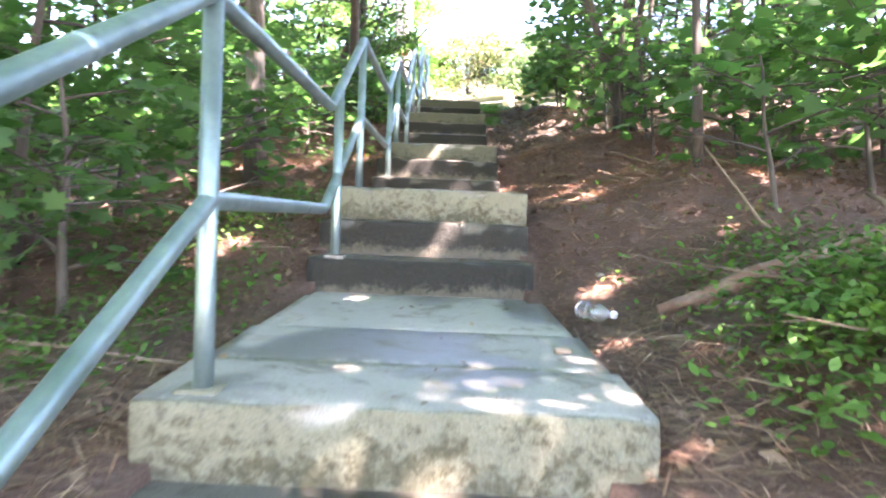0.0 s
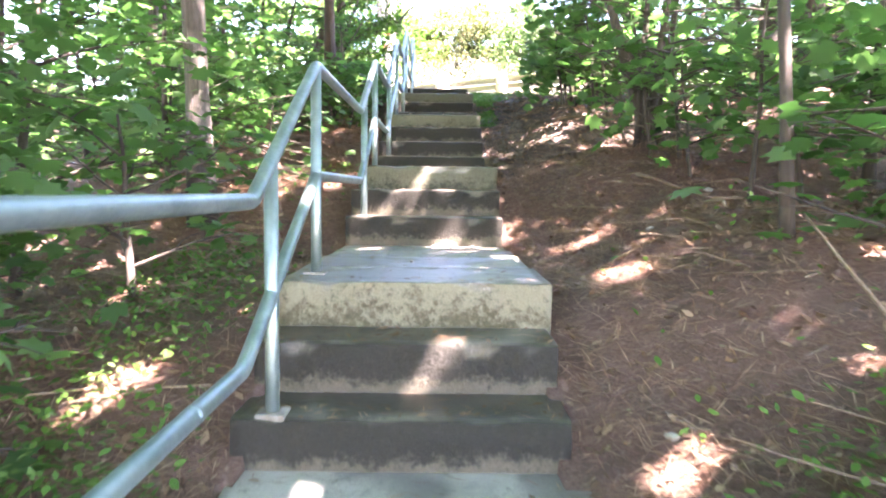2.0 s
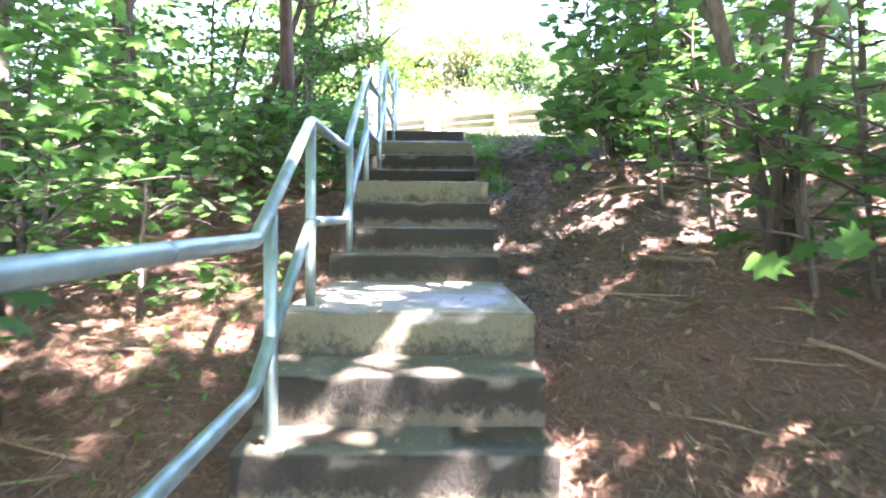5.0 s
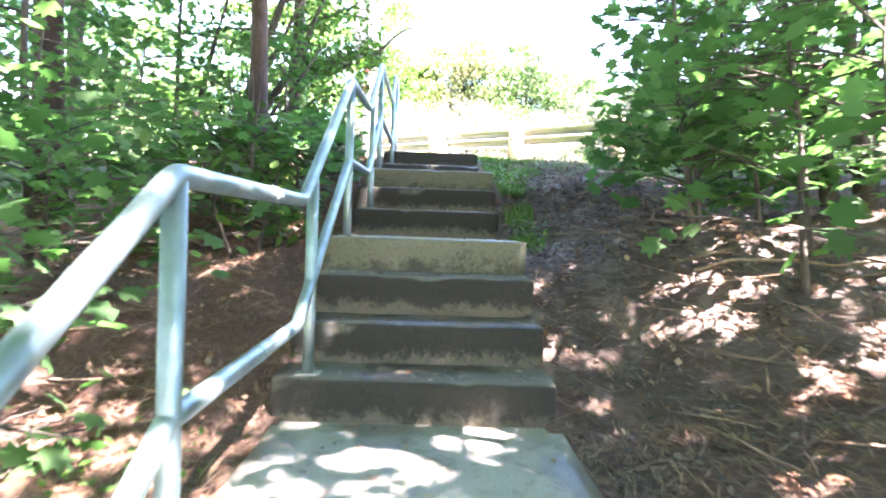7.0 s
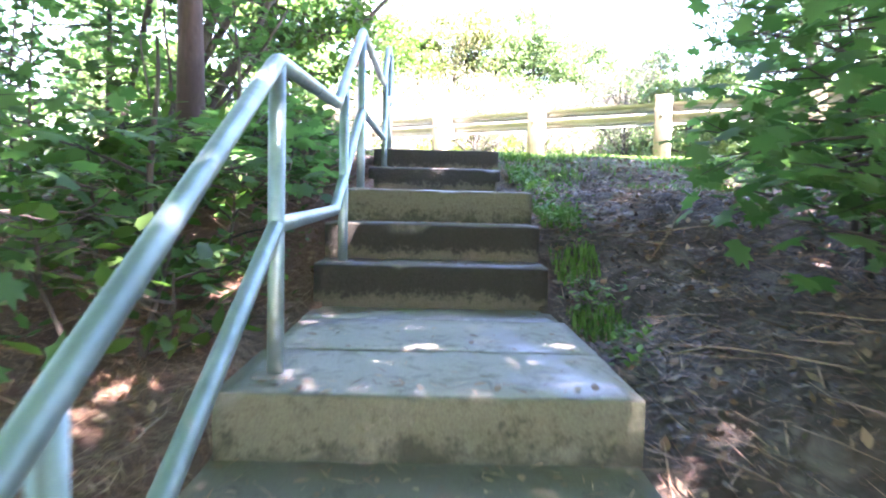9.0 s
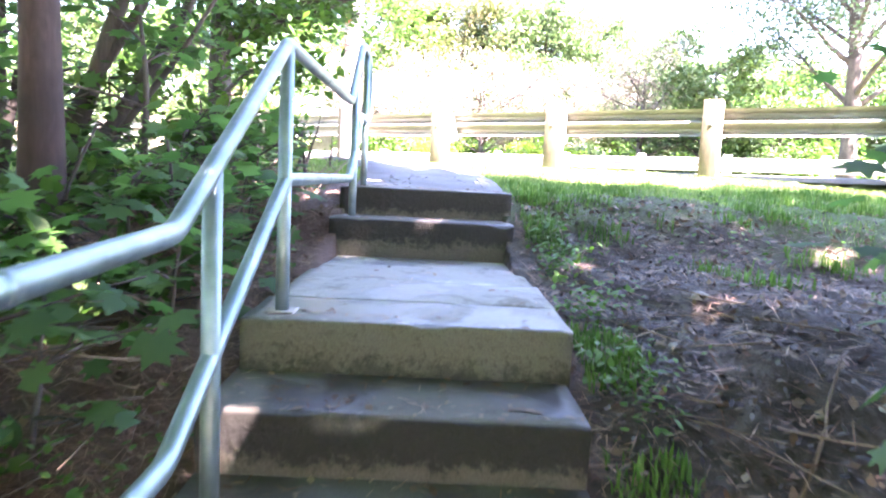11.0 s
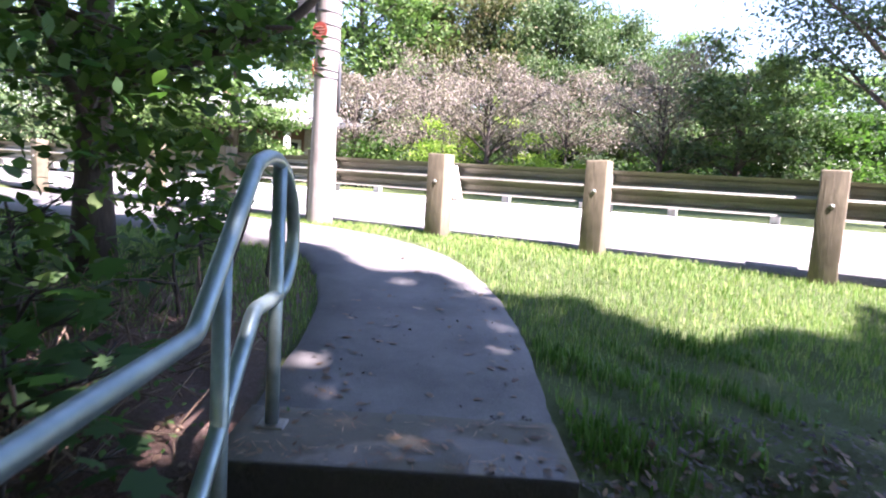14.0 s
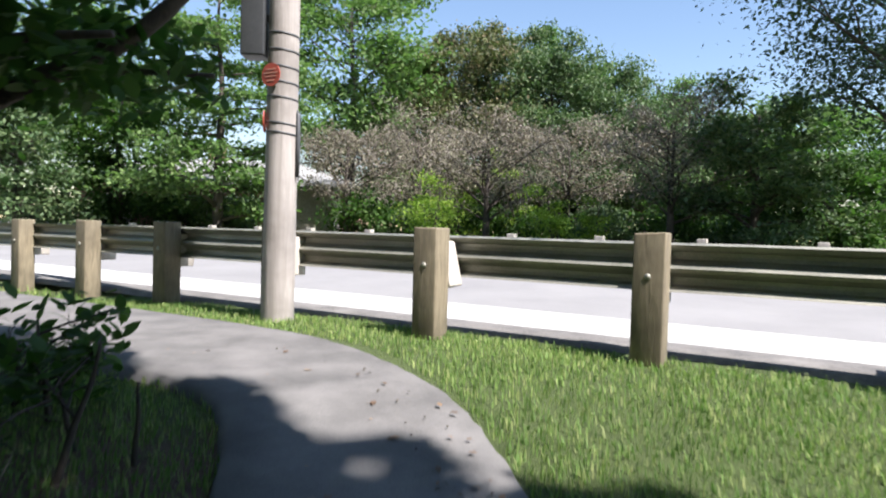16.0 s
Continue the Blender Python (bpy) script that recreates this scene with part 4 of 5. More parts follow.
for i, (x, y, h, sp, nleaf) in enumerate([(1.55, 6.9, 1.7, 0.75, 260), (1.95, 5.7, 1.5, 0.7, 230), (2.2, 7.7, 1.8, 0.55, 260), (1.85, 4.55, 0.95, 0.55, 130), (1.95, 6.4, 2.6, 0.8, 260), (2.4, 8.6, 1.6, 0.7, 200), (1.95, 4.2, 1.3, 0.6, 120), (1.85, 4.7, 1.2, 0.5, 170), (1.75, 4.3, 0.9, 0.5, 130), (2.4, 1.7, 0.9, 0.6, 380), (2.8, 2.2, 1.1, 0.7, 420), (2.6, 2.8, 1.0, 0.6, 380), (3.2, 1.6, 1.2, 0.7, 420), (2.5, 3.5, 1.2, 0.7, 380), (3.4, 2.9, 1.3, 0.8, 420), (1.75, 7.35, 0.85, 0.6, 330), (2.0, 7.0, 1.0, 0.65, 360), (1.6, 6.9, 0.7, 0.5, 260), (1.9, 7.75, 0.9, 0.6, 300)]):
    tree("maple_sapling", (x, y), h, 0.014, "low maple sapling with broad sunlit leaves on the bank", M_BARK_DARK, M_MAPLE, int(nleaf * (0.4 if 3.9 < y < 5.0 else 0.7)), 0.115, sp, 0.2, 9, (-0.12, 0.02), rim=MAPLE_RIM, seed=100 + i, group="maple saplings", tilt=0.5, clump=0.2, sag=0.15, category="sapling", keep=clear_view_and_sun)
# some stand out of view, added to shade slabs and lawn, as at (4.7, 7.3)
for i, (x, y, h, r, st, nl) in enumerate([(3.6, 6.2, 13, 0.09, 0.44, 3000), (3.8, 2.2, 13, 0.13, 0.42, 6000), (5.6, -0.6, 13, 0.15, 0.40, 9500), (7.6, 4.3, 13, 0.15, 0.48, 3500), (5.5, 8.2, 15, 0.16, 0.42, 30000),
                                          (3.3, -3.4, 12, 0.14, 0.38, 15000), (8.5, 0.5, 12, 0.15, 0.46, 3000), (-2.6, -3.2, 11, 0.13, 0.4, 5000), (0.8, -8.5, 12, 0.16, 0.2, 5000), (11.0, 3.5, 12, 0.16, 0.40, 3500), (4.7, 7.3, 14, 0.13, 0.42, 15000), (12, -4, 12, 0.16, 0.2, 4000), (-7, -5, 12, 0.16, 0.15, 4000)]):
    tree("maple_tree", (x, y), h, r, MAPLE_LABEL, M_BARK_DARK, M_MAPLE, int(2500 + nl * 1.4), 0.165, 3.3 if h < 14 else 4.3, st, 20 if h < 14 else 30, (random.uniform(-0.03, 0.03), random.uniform(-0.03, 0.03)), seed=120 + i, group="woodland trees", clump=0.14, keep=clear_view_and_sun)
for i, (x, y, h, sp, nleaf) in enumerate([(2.9, 1.2, 3.4, 1.1, 420), (3.0, 3.6, 3.6, 1.0, 480), (4.2, 5.2, 3.4, 1.2, 520), (3.6, 8.6, 3.2, 0.9, 380), (5.2, 1.6, 4.0, 1.3, 520), (5.4, 6.8, 4.0, 1.3, 560), (2.9, -0.6, 3.0, 0.9, 120), (3.3, 5.0, 3.2, 1.2, 560), (4.0, 3.6, 3.4, 1.3, 560), (4.6, 7.6, 3.4, 1.3, 560), (3.4, 6.4, 3.0, 1.1, 520), (6.4, 4.6, 4.0, 1.5, 600), (6.2, 2.8, 4.0, 1.5, 500)]):
    tree("maple_sapling", (x, y), h, 0.02 + 0.004 * h, SAPLING, M_BARK_DARK, M_MAPLE, int(nleaf * 0.95), 0.11, sp * 1.1, 0.1, 10, (random.uniform(-0.08, 0.08), random.uniform(-0.06, 0.06)), rim=MAPLE_RIM, seed=150 + i, group="maple saplings", tilt=0.38, clump=0.2, sag=0.12, category="sapling", keep=clear_view_and_sun)

# dark tree by the path, its low boughs hanging over the rail's end
def by_path(w):
    x, y, z = w[:, 0], w[:, 1], w[:, 2]
    edge = -0.62 - 0.78 * np.clip(y - 11.45, 0, 2.5) - 0.5 * np.clip(11.0 - y, 0, 3)
    low = x < edge
    high = (z > 6.1 + 0.05 * np.clip(y - 11, 0, 4)) & (x < -0.78) & (y < 13.6)
    # unseen leaves overhead, added to shade the path's start
    roof = (z > 7.4) & (x < 0.5) & (y < 12.2)
    return (low | high | roof) & (x < 0.9)


tree("dark_tree", (-2.08, 12.75), 7.5, 0.115, "dark leafy tree with low drooping boughs beside the path", M_BARK_DARK, M_LEAF_DARK, 9500, 0.085, 1.8, 0.1, 30, (0.0, 0.0), rim=OVAL_RIM, seed=170, tilt=0.6, clump=0.2, sag=0.2, up=0.25, keep=by_path,
     extra=[([(0.0, 0.0, 1.2), (0.5, -0.15, 1.32), (0.85, -0.25, 1.42), (1.25, -0.25, 1.6), (1.5, -0.2, 1.9), (1.75, 0.0, 2.1)], 0.05), ([(0.0, 0.0, 0.7), (0.5, -0.7, 0.85), (1.1, -1.3, 0.75)], 0.022),
            ([(0.0, 0.0, 1.25), (0.35, -0.25, 1.38), (0.7, -0.45, 1.45), (1.05, -0.55, 1.5), (1.35, -0.6, 1.5)], 0.03), ([(0.0, 0.0, 1.3), (0.45, 0.15, 1.5), (0.9, 0.2, 1.6), (1.3, 0.25, 1.6)], 0.03),
            ([(0.0, 0.0, 1.0), (0.5, -0.7, 1.2), (1.15, -1.4, 1.15)], 0.03), ([(0.0, 0.0, 0.9), (0.3, -0.9, 1.3), (0.6, -1.7, 1.5)], 0.03)])
tree("leaning_tree", (-2.5, 10.75), 6.0, 0.06, "leaning dark stems of a bush behind the handrail", M_BARK_DARK, M_MAPLE, 2600, 0.085, 1.1, 0.35, 16, (0.3, 0.05), rim=OVAL_RIM, seed=171, tilt=0.6, keep=by_path,
     extra=[([(0.0, 0.0, 0.0), (0.3, 0.05, 0.5), (0.85, 0.1, 1.4), (1.25, 0.1, 2.4)], 0.075), ([(-0.25, 0.0, 0.0), (0.05, 0.0, 0.55), (0.6, 0.1, 1.5), (1.1, 0.1, 2.6)], 0.06),
            ([(0.12, -0.1, 0.0), (0.38, -0.15, 0.4), (0.95, -0.2, 1.1), (1.2, -0.2, 1.5)], 0.03), ([(-0.5, 0.2, 0.0), (-0.4, 0.2, 0.6), (-0.15, 0.2, 1.7), (0.1, 0.2, 2.6)], 0.045)])

for i, (x, y, h, nl) in enumerate([(-1.35, 8.1, 0.9, 420), (-1.6, 8.9, 1.3, 520), (-1.2, 9.7, 0.7, 260), (-1.3, 10.7, 0.6, 220), (-1.75, 11.7, 0.7, 260), (-1.25, 12.75, 0.55, 240), (-1.6, 13.3, 0.5, 240), (-1.05, 11.9, 0.4, 160), (-1.1, 7.4, 0.6, 260), (-2.2, 10.9, 0.9, 300)]):
    tree("low_bush", (x, y), h, 0.014, "low dark green leafy bush behind the handrail", M_BARK_DARK, M_LEAF_DARK, nl, 0.1, 0.42, 0.1, 14, rim=OVAL_RIM, seed=180 + i, group="low dark bushes", stems=3, tilt=0.6, category="bush", keep=clear_view_and_sun)

# ---- across the road ----
EYE0 = Vector((0.14, 10.5))


def afar(px, dist):
    """A place dist metres ahead of the path's start, px metres aside per metre ahead."""
    return (EYE0.x + px * dist, EYE0.y + dist)


CRAB = "crabapple tree with dusky purple-brown foliage across the road"
for i, (px, d, h, sp) in enumerate([(0.07, 24, 4.3, 2.5), (0.365, 23, 4.9, 2.5), (-0.155, 26, 4.2, 2.2), (0.20, 28, 4.8, 2.6), (-0.04, 29, 4.9, 2.4)]):
    tree("crabapple_tree", afar(px, d), h, 0.16, CRAB, M_BARK_DARK, M_CRAB, 9500, 0.115, sp, 0.26, 24, seed=200 + i, group="crabapple trees", tilt=0.9, up=0.7, clump=0.085, flat=0.8)
for i, (px, d, h, sp, nl) in enumerate([(-0.02, 21.5, 2.5, 0.9, 2600), (0.18, 21.5, 2.4, 0.7, 2400), (0.235, 22.5, 2.0, 0.6, 1500), (0.03, 25.5, 2.6, 0.9, 1800), (0.13, 26.5, 4.6, 0.6, 1500)]):
    tree("yellow_green_shrub", afar(px, d), h, 0.05, "bright yellow-green leafy shrub behind the guardrail", M_BARK_DARK, M_YELLOW, nl, 0.13, sp, 0.05, 16, seed=220 + i, group="yellow-green shrubs", stems=3, category="shrub", tilt=0.7)
for i, (px, d, h, sp) in enumerate([(0.03, 40, 12.6, 4.4), (0.10, 42, 13.0, 4.2), (0.17, 41, 11.8, 4.4), (0.25, 43, 11.2, 4.2), (-0.05, 44, 11.4, 4.0), (0.32, 42, 9.0, 4.0)]):
    tree("pine_tree", afar(px, d), h, 0.25, "tall brownish-green conifer behind the crabapples", M_BARK_DARK, M_PINE_BROWN if i in (0, 4) else M_CONIFER, 30000, 0.23, sp * 0.8, 0.22, 40, seed=230 + i, group="tall conifers", rim=DIAMOND, up=0.5, tilt=0.9, clump=0.13)
for i, (px, d, h, sp) in enumerate([(0.155, 46, 15.6, 1.8), (0.24, 45, 12.6, 2.0), (0.37, 44, 11.0, 2.4)]):
    tree("poplar_tree", afar(px, d), h, 0.2, "slim light green tree rising above the conifers", M_BARK, M_FARGREEN, 9000, 0.24, sp * 0.8, 0.3, 30, seed=240 + i, group="slim trees", up=0.9, tilt=0.8, clump=0.22)
tree("broadleaf_tree", afar(-0.15, 38), 15.5, 0.35, "large rounded green broadleaf tree behind the pole", M_BARK, M_FARGREEN, 24000, 0.34, 4.6, 0.2, 36, seed=250, clump=0.11)
tree("spruce_tree", afar(-0.36, 23), 9.5, 0.2, "green tree with layered spreading boughs across the road", M_BARK_DARK, M_FARGREEN, 20000, 0.22, 2.7, 0.1, 34, seed=251, up=0.1, flat=0.3, clump=0.15)
tree("broadleaf_tree", afar(-0.52, 26), 6.0, 0.2, "dark rounded broadleaf tree beside the house", M_BARK_DARK, M_LEAF_DARK, 14000, 0.24, 2.4, 0.2, 20, seed=252, clump=0.15)
tree("cedar_tree", afar(-0.68, 21), 6.5, 0.2, "dark green conifer at the road's far side", M_BARK_DARK, M_CONIFER, 14000, 0.2, 2.2, 0.05, 30, seed=253, crown_shape="cone")
tree("birch_tree", afar(-0.58, 34), 14.0, 0.2, "pale drooping tree behind the house", M_BARK, M_FARGREEN, 14000, 0.28, 3.2, 0.35, 22, seed=254, sag=0.35)
tree("locust_tree", (12.2, 25.3), 14.5, 0.24, "tall honey locust with airy blue-green leaf layers", M_BARK_DARK, M_LOCUST, 60000, 0.16, 5.6, 0.15, 36, (-0.02, 0.01), seed=255, flat=0.4, clump=0.17, up=1.15, sag=0.12)
tree("yew_tree", afar(0.50, 22), 5.2, 0.2, "dense dark evergreen beside the crabapple", M_BARK_DARK, M_CONIFER, 16000, 0.22, 2.4, 0.05, 26, seed=256, clump=0.13)
tree("yew_tree", afar(0.62, 24), 4.2, 0.2, "dense dark evergreen under the locust", M_BARK_DARK, M_LEAF_DARK, 13000, 0.22, 2.2, 0.05, 26, seed=257, clump=0.13)
for i, (px, d) in enumerate([(0.72, 40), (0.85, 36), (0.55, 44), (-0.8, 40), (-0.95, 34), (1.0, 30), (0.45, 50)]):
    tree("broadleaf_tree", afar(px, d), 9.0 if px > 0.4 else 6.5, 0.25, "distant green broadleaf tree beyond the road", M_BARK_DARK, M_FARGREEN, 14000, 0.34, 4.0, 0.1, 22, seed=270 + i, group="distant trees", clump=0.15)
for i in range(8):
    tree("broadleaf_tree", afar(-0.06 + i * 0.075, 49 + (i % 3) * 2), 5.2 + (i * 5 % 4) * 0.4, 0.12, "low distant green tree closing the view", M_BARK_DARK, M_LEAF_DARK if i % 2 else M_FARGREEN, 9000, 0.34, 3.0, 0.03, 18, seed=285 + i, group="distant trees", tilt=0.8)
HEDGE = "dark low undergrowth beneath the crabapple trees"
for i in range(16):
    px = -0.62 + i * 0.098
    if -0.3 < px < -0.19:
        continue
    d = 25.5 + 2.0 * ((i * 7) % 5) / 5
    tree("undergrowth_bush", afar(px, d), 1.5 + 0.5 * ((i * 3) % 4) / 4, 0.04, HEDGE, M_BARK_DARK, M_LEAF_DARK if i % 3 else M_CONIFER, 2600, 0.22, 1.2, 0.04, 14, seed=300 + i, group="undergrowth bushes", stems=3, category="bush", tilt=0.8)


# ---- house ----
def house():
    x0, x1, y0, y1, z0 = -17.0, -4.4, 39.5, 47.0, 5.0
    t = thing("house", ((x0 + x1) / 2, y0, z0), "low house with pale hipped roof, brick and stone walls among trees", "house")
    w = (x1 - x0) / 2
    part("wall", box_bm(-w, w, 0.0, y1 - y0, -0.2, 2.55, 0.02), M_BRICK, t, "pinkish brick wall")
    part("porch_wall", box_bm(w - 2.2, w - 0.4, -0.75, -0.02, -0.2, 2.5, 0.02), M_STONE, t, "pale stone porch wall")
    bm = bmesh.new()
    e = 0.7
    pts = [(-w - e, -1.5, 2.55), (w + e, -1.5, 2.55), (w + e, y1 - y0 + e, 2.55), (-w - e, y1 - y0 + e, 2.55)]
    lo = [bm.verts.new(p) for p in pts]
    hi = [bm.verts.new((p[0], p[1], p[2] + 0.16)) for p in pts]
    ridge = [bm.verts.new((-w + 3.2, 3.2, 4.1)), bm.verts.new((w - 3.2, 3.2, 4.1))]
    bm.faces.new(lo[::-1])
    for k in range(4):
        bm.faces.new((lo[k], lo[(k + 1) % 4], hi[(k + 1) % 4], hi[k]))
    bm.faces.new((hi[0], hi[1], ridge[1], ridge[0]))
    bm.faces.new((hi[1], hi[2], ridge[1]))
    bm.faces.new((hi[2], hi[3], ridge[0], ridge[1]))
    bm.faces.new((hi[3], hi[0], ridge[0]))
    part("roof", bm, M_ROOF, t, "pale grey low hipped roof")
    part("chimney", box_bm(-1.2, -0.5, 3.0, 3.6, 3.4, 5.0, 0.02), M_BRICK, t)
    for cx in (-w + 0.3, -w + 3.0, w - 0.2, w - 2.9):
        part("porch_column", box_bm(cx - 0.14, cx + 0.14, -1.3, -1.02, -0.2, 2.545, 0.02), M_WHITE, t, "white porch column")
    for cx, ww in ((-w + 2.0, 0.7), (-w + 4.6, 0.8), (-1.0, 0.9), (1.4, 0.7)):
        win = part("window", box_bm(cx - ww, cx + ww, -0.06, -0.003, 0.8, 2.1, 0.01), M_WHITE, t)
        for k in (0, 1):
            a = cx - ww + 0.07 + k * (ww - 0.035)
            part("pane", box_bm(a, a + ww - 0.1, -0.072, -0.062, 0.87, 2.03, 0.002), M_PANE, win)
    dr = part("door", box_bm(2.9, 3.8, -0.05, -0.003, -0.1, 2.0, 0.01), M_WHITE, t)
    part("door_panel", box_bm(3.05, 3.65, -0.062, -0.052, 1.0, 1.85, 0.004), M_PANE, dr)
    return t


house()

# ---- ground cover ----
rs = np.random.RandomState(5)


def stuff(name, verts, tris, material, label, category):
    return tagged(np_mesh(name, verts, tris, material), label, category, kind="stuff")


def off_stairs(p, margin=0.57):
    on = (np.abs(p[:, 0]) < margin) & (p[:, 1] > -3.1) & (p[:, 1] < 11.0)
    return p[~on]


def path_dist(p):
    line = np.array([tuple(q) for q in smooth_line(CENTRE, 6)])
    best = np.full(len(p), 9.0)
    for a, b in zip(line, line[1:]):
        ab = b - a
        k = np.clip(((p[:, :2] - a) @ ab) / (ab @ ab), 0, 1)
        best = np.minimum(best, np.linalg.norm(p[:, :2] - a - k[:, None] * ab, axis=1))
    return best - (path_half(p[:, 1]) - 0.57)


# needles and small twigs over the slope
n = 210000
p = np.stack([rs.normal(0, 1.7, n), rs.uniform(-2.6, 10.6, n), np.zeros(n)], 1)
p = off_stairs(p)
p = p[np.abs(p[:, 0]) < 4.5]
p = p[rs.rand(len(p)) < np.where((p[:, 0] > 0.6) & (p[:, 1] > 5.6), 0.3, 1.0)]
p = fit_slope(p)
p[:, 2] += rs.uniform(0.001, 0.028, len(p))
v, f = leaf_data(p, rs.uniform(0.06, 0.19, len(p)), [(0.0, -0.5), (0.016, 0.0), (0.0, 0.5), (-0.016, 0.0)], rs, 0.2)
stuff("needle_litter", v, f, M_LITTER, "brown pine needles and fine twigs littering the slope", "litter")
n = 30000
p = fit_slope(off_stairs(np.stack([rs.uniform(-4, 4, n), rs.uniform(-2.6, 11.0, n), np.zeros(n)], 1)))
p[:, 2] += 0.012
v, f = leaf_data(p, rs.uniform(0.02, 0.065, len(p)), DIAMOND, rs, 0.45)
stuff("dead_leaves", v, f, M_DEADLEAF, "scattered dry brown and yellowed leaves on the ground", "litter")

# damp chips and broken leaves on the worn track
n = 15000
p = fit_slope(off_stairs(np.stack([0.6 + np.abs(rs.normal(0, 1.1, n)), rs.uniform(5.0, 11.2, n), np.zeros(n)], 1), 0.6))
p[:, 2] += rs.uniform(0.004, 0.022, len(p))
v, f = leaf_data(p, rs.uniform(0.012, 0.048, len(p)), [(0.0, -0.5), (0.2, 0.0), (0.0, 0.5), (-0.2, 0.0)], rs, 0.35)
stuff("soil_chips", v, f, M_CHIP, "damp dark chips and leaf scraps on the worn dirt track", "litter")

# debris on the treads and landings
ALLTOPS = [(c[0], c[-1], t) for c, t in LANDINGS[1:]] + STEPS[2:] + [(10.605, 11.0, 4.656)]


def tread_z(y):
    z = -9.0
    for a, b, t in ALLTOPS:
        if a <= y <= b:
            z = max(z, t + (0.049 if 1.6 < t < 1.7 else 0.012) * (y - a))
    return z


pts = []
rr_ = random.Random(8)
for k in range(2600):
    a, b, t = rr_.choice(ALLTOPS)
    y = b - (b - a) * (rr_.random() ** 1.7) if rr_.random() < 0.6 else rr_.uniform(a, b)
    y = min(max(y, a + 0.03), b - 0.02)
    x = rr_.uniform(-0.52, 0.52)
    pts.append((x, y, tread_z(y) + 0.006))
p = np.array(pts)
v, f = leaf_data(p[:1700], rs.uniform(0.03, 0.09, 1700), [(0.0, -0.5), (0.03, 0.0), (0.0, 0.5), (-0.03, 0.0)], rs, 0.05)
stuff("tread_needles", v, f, M_LITTER, "brown needles and bits lying on the concrete treads", "litter")
v, f = leaf_data(p[1700:], rs.uniform(0.015, 0.045, 900), OVAL_RIM, rs, 0.15)
stuff("tread_leaves", v, f, M_DEADLEAF, "small dry leaves lying on the concrete treads", "litter")

# leaf scraps and grit on the path
line_ = smooth_line(CENTRE, 12)
pts = []
for k in range(260):
    i = min(int(abs(rr_.gauss(0, 0.4)) * 60), len(line_) - 2)
    q = line_[i].lerp(line_[i + 1], rr_.random())
    w = rr_.choice((-1, 1)) * 0.5 * rr_.random() ** 0.6
    pts.append((q.x + w, q.y, float(profile(np.array(q.y))) + 0.036))
p = np.array(pts)
v, f = leaf_data(p[:130], rs.uniform(0.02, 0.06, 130), OVAL_RIM, rs, 0.12)
stuff("path_leaves", v, f, M_DEADLEAF, "few dry leaves scattered on the footpath", "litter")
v, f = leaf_data(p[130:], rs.uniform(0.012, 0.03, 130), OVAL_RIM, rs, 0.3, 0.6)
stuff("path_grit", v, f, M_CHIP, "loose grit and bark crumbs on the footpath", "grit")


def twig_heap(name, spots, rng, label):
    """Many thin dry twigs lying and sticking up about the given spots."""
    verts, faces = [], []
    for x, y, s, k, stand in spots:
        for _ in range(k):
            px, py = x + rng.gauss(0, s), y + rng.gauss(0, s)
            if abs(px) < 0.6 and -3 < py < 11:
                continue
            z = float(ground_z(np.array(px), np.array(py)))
            a, up, ln = rng.uniform(0, 6.28), abs(rng.gauss(0, stand)), rng.uniform(0.12, 0.55)
            d = Vector((math.cos(a), math.sin(a), up)).normalized()
            line = branch_line((px, py, z + 0.006), d, ln, rng, 0.3, 0.02, 3)
            if abs(line[-1].x) < 0.58:
                continue
            r = rng.uniform(0.002, 0.006)
            v, f = tube_data(line, [r, r * 0.9, r * 0.75, r * 0.4], 4)
            o = len(verts)
            verts.extend(v)
            faces.extend(tuple(i + o for i in q) for q in f)
    return tagged(mesh_ob(name, verts, faces, M_TWIG), label, "twigs", kind="stuff")


twig_heap("dry_brush", [(-1.0, 9.6, 0.3, 90, 0.5), (-1.3, 10.6, 0.4, 150, 0.6), (-1.2, 11.5, 0.3, 90, 0.6), (-1.7, 11.6, 0.4, 90, 0.6), (-0.95, 8.6, 0.2, 40, 0.3), (-1.5, 7.8, 0.4, 50, 0.3)], random.Random(21), "tangle of dry brown twigs and stems beside the handrail")
twig_heap("twig_litter", [(1.3, 0.0, 0.5, 70, 0.06), (1.3, 2.0, 0.5, 70, 0.06), (1.5, 4.0, 0.5, 70, 0.08), (1.6, 5.6, 0.5, 80, 0.15), (1.4, 7.2, 0.5, 80, 0.1), (1.4, 8.8, 0.5, 60, 0.06), (-1.2, 0.3, 0.4, 60, 0.08), (-1.2, 2.2, 0.4, 60, 0.08), (-1.3, 4.4, 0.4, 70, 0.08), (-1.3, 6.3, 0.4, 70, 0.08), (2.3, 5.2, 0.5, 60, 0.5)], random.Random(22), "thin dry twigs scattered on the forest floor")

